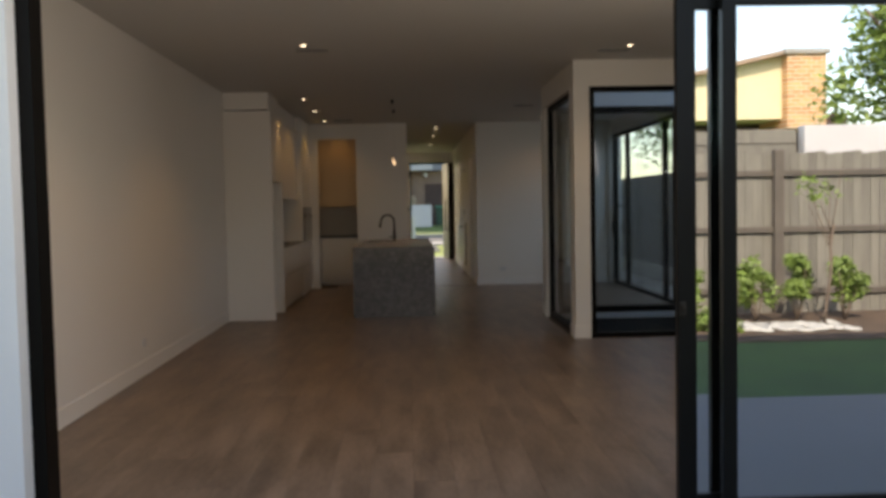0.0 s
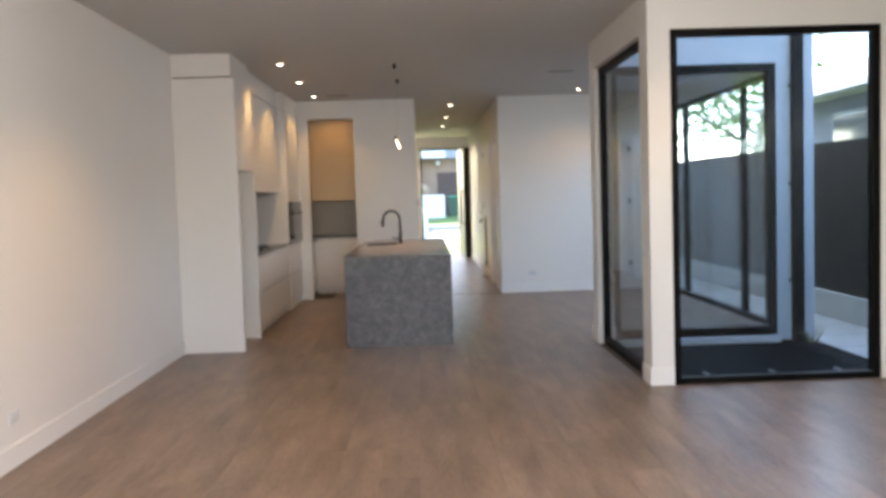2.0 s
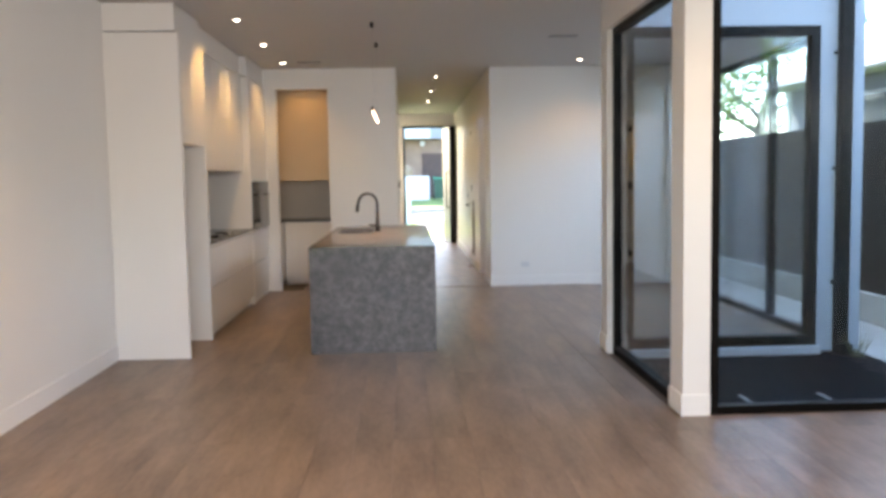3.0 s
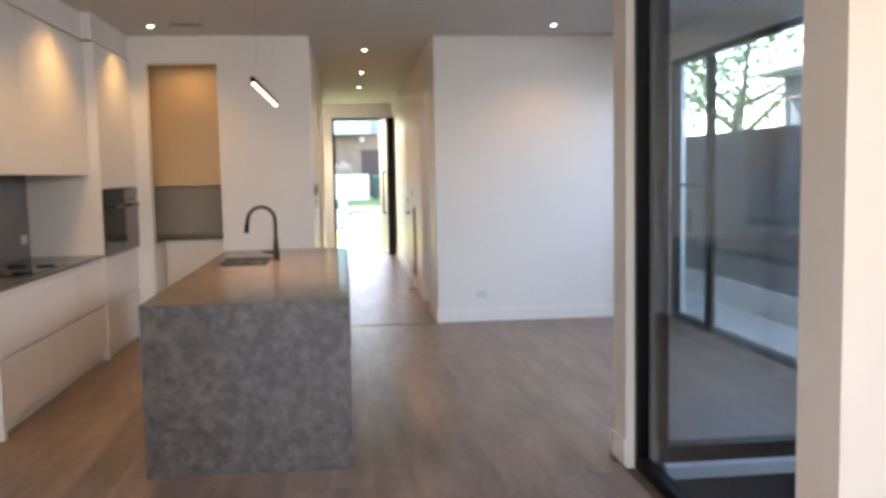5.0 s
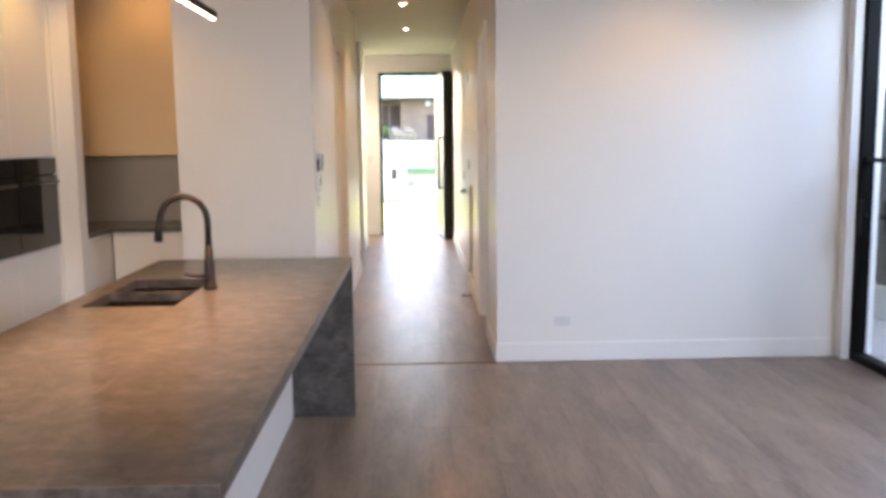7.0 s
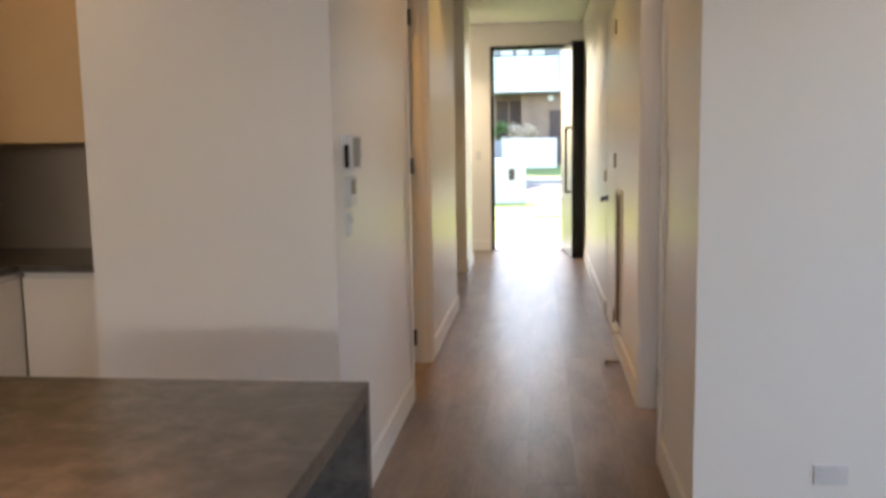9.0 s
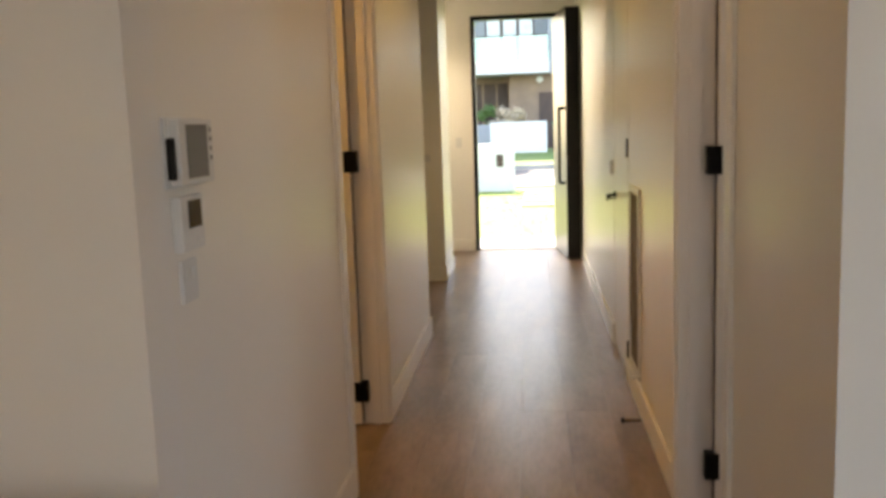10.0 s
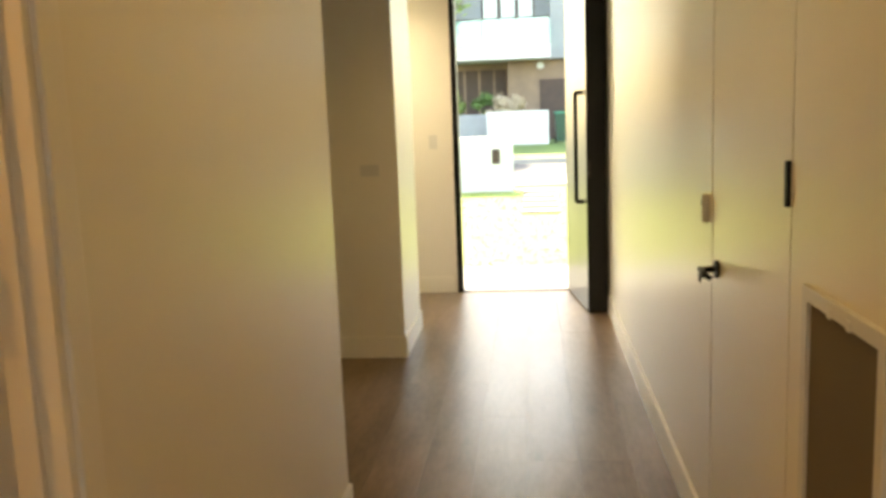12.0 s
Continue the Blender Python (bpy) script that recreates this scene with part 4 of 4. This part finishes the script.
nb = thing("neighbour_house", "grey rendered neighbour house with white eaves", "house")
part("wall", boxes((7.45, 13, 4.0, 21.3, GZ, 2.95)), M_GREYWALL, nb)
part("eave", boxes((7.12, 13.2, 3.7, 21.55, 2.95, 3.02), bevel=0.01), M_WHITE, nb, "white eave lining")
part("gutter", boxes((7.02, 7.14, 3.7, 21.6, 2.98, 3.12), bevel=0.02), M_WHITE, nb, "white gutter")
bm = bmesh.new()
v = [bm.verts.new(c) for c in ((7.1, 3.7, 3.1), (13.2, 3.7, 3.1), (13.2, 21.6, 3.1), (7.1, 21.6, 3.1), (10.1, 6.5, 4.5), (10.1, 18.6, 4.5))]
for f in ((0, 1, 4), (1, 2, 5, 4), (2, 3, 5), (3, 0, 4, 5), (3, 2, 1, 0)):
    bm.faces.new([v[i] for i in f])
part("roof", bm, M_ROOF, nb, "low tiled roof")
part("upper_wall", boxes((9.2, 13, 15.0, 21.2, 3.2, 6.2)), M_BROWNBR, nb, "brown upper storey")
part("upper_eave", boxes((8.9, 13.2, 14.8, 21.5, 6.2, 6.35), bevel=0.01), M_WHITE, nb)
for y in (12.6, 17.4):
    wn = part("window", boxes((7.39, 7.45, y, y + 1.5, 1.5, 2.7), bevel=0.01), M_WHITE, nb)
    part("pane", boxes((7.37, 7.389, y + 0.07, y + 1.43, 1.57, 2.63)), M_FAR_GLASS, wn)
part("downpipe", boxes((7.3, 7.38, 21.05, 21.13, GZ, 2.98)), M_WHITE, nb)


# ---- plants ----
def leaves(rng, centre, radius, count, size, squash=0.8):
    """A clump of many small leaf blades with an uneven outline."""
    bm = bmesh.new()
    c = Vector(centre)
    lobes = [(c + Vector((rng.uniform(-1, 1), rng.uniform(-1, 1), rng.uniform(-0.8, 0.9) * squash)) * radius * 0.62, radius * rng.uniform(0.3, 0.55)) for _ in range(11)]
    for _ in range(count):
        p, r = rng.choice(lobes)
        d = Vector((rng.gauss(0, 1), rng.gauss(0, 1), rng.gauss(0, 1))).normalized()
        q = p + d * r * rng.uniform(0.5, 1.08)
        u = Vector((rng.gauss(0, 1), rng.gauss(0, 1), rng.gauss(0, 0.6))).normalized()
        w = u.cross(d).normalized()
        s = size * rng.uniform(0.6, 1.3)
        v = [bm.verts.new(q + u * s), bm.verts.new(q + w * s * 0.42), bm.verts.new(q - u * s), bm.verts.new(q - w * s * 0.42 + d * s * 0.2)]
        bm.faces.new(v)
    return bm


def limb(bm, rng, a, b, r0, r1, steps=5):
    pts, rad = [], []
    for i in range(steps + 1):
        f = i / steps
        p = Vector(a).lerp(Vector(b), f)
        if 0 < i < steps:
            p += Vector((rng.uniform(-1, 1), rng.uniform(-1, 1), 0)) * r0 * 0.8
        pts.append(p)
        rad.append(r0 + (r1 - r0) * f)
    tube(bm, pts, rad, 8)


def tree(name, label, x, y, z, height, crown, material, count, seed, leaf=0.12, girth=1.0):
    rng = random.Random(seed)
    ob = thing(name, label, "tree", at=(x, y, z))
    bm = bmesh.new()
    limb(bm, rng, (0, 0, 0), (0.1, 0.05, height * 0.55), height * 0.03 * girth, height * 0.018 * girth)
    for k in range(6):
        a = k * 1.05 + rng.uniform(-0.3, 0.3)
        limb(bm, rng, (0.07, 0.03, height * rng.uniform(0.36, 0.54)), (math.cos(a) * crown * 0.7, math.sin(a) * crown * 0.7, height * rng.uniform(0.62, 0.9)), height * 0.012 * girth, height * 0.004 * girth)
    part("trunk", bm, M_BARK, ob)
    part("crown", leaves(rng, (0, 0, height * 0.74), crown, count, leaf), material, ob)
    return ob


def shrub(name, label, x, y, z, r, h, material, count, seed, leaf=0.05):
    rng = random.Random(seed)
    ob = thing(name, label, "shrub", at=(x, y, z))
    bm = bmesh.new()
    for k in range(5):
        a = k * 1.26
        limb(bm, rng, (0, 0, 0), (math.cos(a) * r * 0.6, math.sin(a) * r * 0.6, h * rng.uniform(0.5, 0.8)), 0.012, 0.004, 3)
    part("stem", bm, M_BARK, ob)
    part("foliage", leaves(rng, (0, 0, h * 0.58), r, count, leaf, h / (2 * r)), material, ob)
    return ob


# ---- rear garden, seen in the glass ----
setting("terrace", boxes((-4.0, 9.0, 2.75, 5.2, GZ - 0.1, -0.02)), M_TERR, "pale grey paved terrace outside the sliding door", "terrace")
setting("lawn_rear", boxes((-4.0, 9.0, 0.1, 2.75, GZ - 0.1, -0.05)), M_TURF, "short green turf", "lawn")
setting("garden_bed", boxes((-4.0, 9.5, -2.2, 0.1, GZ - 0.1, -0.04)), M_SOIL, "mulched garden bed along the fence", "garden bed")
fence = thing("paling_fence", "weathered grey timber paling fence with dark rails", "fence")
pal = mesh_of("paling", boxes((0, 0.118, 0, 0.018, -0.1, 2.05), bevel=0.003), M_PALING)
for i in range(112):
    o = new("paling", pal)
    o.parent = fence
    o.location = (-3.9 + i * 0.121, -2.25 + 0.004 * ((i * 7) % 3), 0.012 * ((i * 5) % 4))
for z in (0.2, 1.02, 1.76):
    part("rail", boxes((-3.9, 9.7, -2.228, -2.185, z, z + 0.075), bevel=0.004), M_RAIL, fence)
for x in (-2.0, 0.4, 2.8, 5.05, 7.4):
    part("post", boxes((x, x + 0.12, -2.2285, -2.12, -0.1, 2.1), bevel=0.005), M_RAIL, fence)
setting("neighbour_wall", boxes((5.62, 11.0, -2.7, -2.5, GZ, 2.45), bevel=0.01), M_WHITE, "white painted wall behind the paling fence", "wall")
for i, (x, y, r, h) in enumerate(((4.5, -1.4, 0.25, 0.85), (5.02, -1.4, 0.23, 0.9), (5.62, -1.4, 0.28, 0.8), (3.6, -1.4, 0.35, 0.7), (2.5, -1.6, 0.4, 0.8), (7.6, -1.5, 0.4, 0.9))):
    shrub("garden_shrub", "yellow-green leafy shrub in the mulched bed", x, y, -0.06, r, h, M_LEAF2, 900, 20 + i, 0.045)
rng = random.Random(31)
bm = bmesh.new()
for _ in range(90):
    q, r0 = Vector((4.65 + rng.uniform(-0.62, 0.62), -0.78 + rng.uniform(-0.34, 0.3), -0.03)), rng.uniform(0.05, 0.11)
    tube(bm, [q, q + Vector((0, 0, 0.02)), q + Vector((0, 0, 0.032))], [r0, r0 * 0.92, r0 * 0.5], 7)
solid("pebbles", bm, M_PLINTH, "pale flat pebbles in the mulched bed", "pebbles", kind="stuff")
for i, (x, y) in enumerate(((3.3, -0.72), (3.75, -0.6), (3.55, -1.0))):
    shrub("ground_cover", "low yellow-green ground cover in the garden bed", x, y, -0.06, 0.3, 0.2, M_LEAF2, 700, 60 + i, 0.035)
tree("young_tree", "thin young tree in the garden bed", 5.15, -1.0, -0.06, 2.2, 0.3, M_LEAF2, 110, 5, 0.04, 0.35)
shed = thing("garden_shed", "grey weatherboard shed behind the paling fence", "shed")
part("frame", boxes((-3.0, 5.5, -3.4, -2.62, GZ, 2.36)), M_RAIL, shed)
for k in range(12):
    part("weatherboard", boxes((-3.0, 5.55, -2.62, -2.60 + 0.004 * (k % 2), 0.02 + 0.2 * k, 0.205 + 0.2 * k), bevel=0.003), M_PALING, shed)
tree("garden_tree", "large leafy tree behind the fence", 9.45, -5.2, GZ, 5.3, 2.1, M_LEAF2, 10000, 6, 0.09)

bh = thing("brick_house", "orange brick house with a tiled roof", "house")
part("wall", boxes((13.2, 14.55, -27, -20.06, 3.9, 6.4)), M_FARBRICK, bh, "orange brick upper bay")
# the dark colour stands in for the shade under the eaves
part("lower_wall", boxes((6.2, 16.5, -27, -22.4, GZ, 4.6)), M_DKBROWN, bh, "recessed ground floor, eave shade in its dark colour")
bm = bmesh.new()
ends = [[bm.verts.new((x, y, z)) for x, z in ((6.0, 4.25), (13.2, 4.25), (13.2, 6.40), (6.0, 4.83))] for y in (-20.5, -27)]
bm.faces.new(ends[0])
bm.faces.new(ends[1][::-1])
for i in range(4):
    bm.faces.new((ends[0][i], ends[1][i], ends[1][(i + 1) % 4], ends[0][(i + 1) % 4]))
bmesh.ops.recalc_face_normals(bm, faces=bm.faces)
part("wing", bm, M_BEIGEWALL, bh, "beige rendered gable wing")
bm = bmesh.new()
v = [bm.verts.new(c) for c in ((5.6, -20.1, 4.9), (13.4, -20.1, 6.6), (13.4, -27, 6.6), (5.6, -27, 4.9), (5.6, -20.1, 4.75), (13.4, -20.1, 6.45), (13.4, -27, 6.45), (5.6, -27, 4.75))]
for f in ((0, 1, 2, 3), (7, 6, 5, 4), (0, 4, 5, 1), (1, 5, 6, 2), (2, 6, 7, 3), (3, 7, 4, 0)):
    bm.faces.new([v[i] for i in f])
part("roof", bm, M_ROOF, bh)
part("parapet", boxes((13.1, 14.65, -27.1, -19.96, 6.4, 6.55)), M_CONC, bh)

# ---- front yard and street ----
setting("porch", boxes((-0.6, 2.2, 25.98, 27.2, -0.3, -0.03)), M_TERR, "grey paved porch", "porch")
lawn = setting("lawn_front", boxes((-8, 12, 27.2, 38.2, -0.4, -0.2)), M_LAWN, "bright front lawn", "lawn")
rng = random.Random(3)
bm = bmesh.new()
for _ in range(9000):
    x, y = rng.uniform(-1.6, 3.2), rng.uniform(27.2, 38.0)
    a, h, w = rng.uniform(0, 6.28), rng.uniform(0.012, 0.03), 0.008
    dx, dy = math.cos(a) * w, math.sin(a) * w
    v = [bm.verts.new((x - dx, y - dy, -0.2)), bm.verts.new((x + dx, y + dy, -0.2)), bm.verts.new((x + dy * 2, y - dx * 2, -0.2 + h))]
    bm.faces.new(v)
solid("grass", bm, M_BLADE, "bright green lawn grass blades", "grass", kind="stuff")
for i in range(5):
    solid("stepping_stone", boxes((0.78, 1.42, 33.2 + i * 0.95, 33.8 + i * 0.95, -0.2, -0.16), bevel=0.012), M_STEP, "grey square stepping stone in the lawn", "stepping stone", "stepping stones")
mw = thing("letterbox_wall", "white rendered letterbox wall with a dark slot", "letterbox")
part("wall", boxes((-2.6, 0.56, 37.6, 37.95, -0.3, 1.0), bevel=0.01), M_WHITE, mw)
part("letterbox", boxes((0.11, 0.28, 37.57, 37.6, 0.42, 0.73), bevel=0.004), M_DKBROWN, mw, "dark letterbox slot")
setting("footpath", boxes((-60, 60, 39.0, 41.5, -0.6, -0.16)), M_CONC, "concrete footpath", "pavement")
setting("road", boxes((-80, 80, 41.5, 48.5, -0.8, -0.22)), M_ASPH, "grey asphalt road", "road")
setting("kerb", boxes((-60, 60, 41.38, 41.5, -0.5, -0.13), (-60, 60, 48.5, 48.65, -0.5, -0.05), bevel=0.01), M_CONC, "concrete kerb", "kerb")
bm = bmesh.new()
prof = ((48.65, -0.8), (48.65, -0.06), (49.6, 0.0), (51.6, 0.30), (400, 0.30), (400, -0.8))
ends = [[bm.verts.new((x, y, z)) for y, z in prof] for x in (-400, 400)]
bm.faces.new(ends[0])
bm.faces.new(ends[1][::-1])
for i in range(6):
    bm.faces.new((ends[0][i], ends[1][i], ends[1][(i + 1) % 6], ends[0][(i + 1) % 6]))
bmesh.ops.recalc_face_normals(bm, faces=bm.faces)
setting("ground_far", bm, M_GROUND, "verge and ground across the street", "ground")
FY = 52.0
fw = thing("garden_wall", "pale rendered front wall across the street", "garden wall", at=(0.2, 0, 0))
part("wall", boxes((-0.9, 1.45, FY, FY + 0.25, -0.1, 1.58), bevel=0.01), M_WHITE, fw)
part("wing_wall", boxes((-6.0, -0.9, FY + 0.9, FY + 1.1, -0.1, 1.5), bevel=0.01), M_GREYWALL, fw, "grey rendered wing of the wall")
bn = thing("wheelie_bin", "dark green wheeled rubbish bin", "bin", at=(2.2, FY + 0.4, 0.30))
bm = bmesh.new()
r = bmesh.ops.create_cube(bm, size=1.0)
for q in r["verts"]:
    k = 0.5 if q.co.z > 0 else 0.4
    q.co = Vector((q.co.x * 2 * k * 0.62, q.co.y * 2 * k * 0.7, 0.08 + (q.co.z + 0.5) * 1.05))
part("body", bm, M_BIN, bn)
part("lid", boxes((-0.33, 0.33, -0.4, 0.4, 1.13, 1.2), bevel=0.02), M_BINLID, bn, "teal lid")
for x in (-0.28, 0.28):
    part("wheel", tube(bmesh.new(), [(x - 0.03, 0.3, 0.12), (x + 0.03, 0.3, 0.12)], [0.12, 0.12], 16), M_BLACK, bn)
HY = 58.0
fh = thing("street_house", "brown brick house with a white glazed balcony", "house", at=(0.2, 0, 0))
part("wall", boxes((-9, -0.2, HY + 1.2, HY + 9, -0.1, 3.8), (-0.2, 9, HY, HY + 9, -0.1, 3.8)), M_BROWNBR, fh, "brown brick ground floor")
part("upper_wall", boxes((-9, 1.7, HY + 1.4, HY + 9, 3.8, 8.2), (1.7, 9, HY - 0.4, HY + 9, 3.8, 8.2)), M_GREYWALL, fh, "pale grey upper floor")
part("balcony", boxes((-4.2, 1.69, HY - 1.3, HY + 1.4, 3.8, 4.4), bevel=0.02), M_WHITE, fh, "white balcony slab")
for k in range(4):
    part("balustrade_pane", boxes((-4.15 + 1.46 * k, -2.72 + 1.46 * k, HY - 1.22, HY - 1.2, 4.4, 5.5)), M_BALUS, fh, "green-tinted glass balustrade pane")
part("balustrade_rail", boxes((-4.15, 1.69, HY - 1.24, HY - 1.18, 5.5, 5.55)), M_STEEL, fh)
part("garage_door", boxes((1.2, 2.6, HY - 0.05, HY - 0.001, 0.0, 2.95), bevel=0.01), M_DKBROWN, fh, "dark brown panel door")
scr = part("entry_screen", boxes((-4.5, -0.3, HY + 1.12, HY + 1.199, 0, 3.5)), M_DKBROWN, fh, "dark timber entry wall")
for k in range(6):
    part("batten", boxes((-4.3 + 0.68 * k, -4.2 + 0.68 * k, HY + 1.06, HY + 1.119, 0, 3.5)), M_BROWNBR, scr)
for a in (-1.35, -0.55, 0.25):
    wn = part("window", boxes((a, a + 0.8, HY + 1.34, HY + 1.399, 4.45, 6.8), bevel=0.01), M_DKBROWN, fh, "dark framed balcony window")
    part("pane", boxes((a + 0.08, a + 0.72, HY + 1.30, HY + 1.339, 4.5, 6.68)), M_CURTAIN, wn, "pale curtained pane")
part("roof", boxes((-9.6, 9.6, HY + 0.6, HY + 9.6, 8.2, 8.5), bevel=0.02), M_WHITE, fh)
part("wall_light", tube(bmesh.new(), [(1.25, HY - 0.02, 3.6), (1.25, HY - 0.25, 3.55)], [0.12, 0.16], 12), M_WHITE, fh)
for i, (x, y, r, hh, mm) in enumerate(((-2.4, 54.5, 0.6, 2.9, M_LEAF2), (-1.1, 53.6, 0.55, 2.6, M_LEAF), (-0.5, 53.4, 0.6, 2.8, M_FLOWER), (0.25, 53.3, 0.55, 2.4, M_FLOWER), (-3.6, 54.5, 0.9, 2.8, M_LEAF))):
    shrub("front_shrub", "flowering shrub behind the front wall", x + 0.2, y, 0.29, r, hh - 0.35, mm, 700, 40 + i, 0.09)
tree("street_tree", "leafy tree beside the balcony house", -3.6, 55.0, 0.29, 9.2, 2.8, M_LEAF2, 6000, 9, 0.16)
tree("side_tree", "leafy tree behind the neighbour house", 9.3, 27.0, -0.2, 6.2, 2.9, M_LEAF2, 4200, 11, 0.10)

# ---- floor boards ----
PW = 0.22
rng = random.Random(12)
board_meshes = {}


def board(x0, x1, y0, y1):
    key = (round(x1 - x0, 3), round(y1 - y0, 3))
    if key not in board_meshes:
        board_meshes[key] = mesh_of("floor_board", boxes((0, key[0] - 0.001, 0, key[1] - 0.001, -0.016, 0), bevel=0.0008), M_OAK)
    o = new("floor_board", board_meshes[key])
    o.parent = floor
    o.location = (x0, y0, 0)


def lay(x0, x1, y0, y1, phase):
    y = y0
    length = 2.2
    first_len = (0.55, 1.1, 1.65, 2.2)[phase % 4]
    while y < y1 - 0.01:
        e = min(y + (first_len if y == y0 else length), y1)
        if y1 - e < 0.25:
            e = y1
        board(x0, x1, y, e)
        y = e


k = 0
x = HL - 11 * PW
while x < 4.0:
    order = (k * 7 + (k // 3)) % 4
    x0, x1 = max(x, XL), min(x + PW, 3.985)
    if x1 > 2.21:
        lay(x0, min(x1, XR), 5.42, 10.67, order) if x0 < XR - 0.02 else None
        lay(x0, x1, 12.82, YB - 0.03, order + 1)
    else:
        lay(x0, x1, 5.42, YB - 0.03, order)
    if x0 < HR + 0.15 and x1 > HL - 1.3:
        lay(x0, x1, YB + 0.005, YD - 0.012, order + 2)
    x += PW
    k += 1
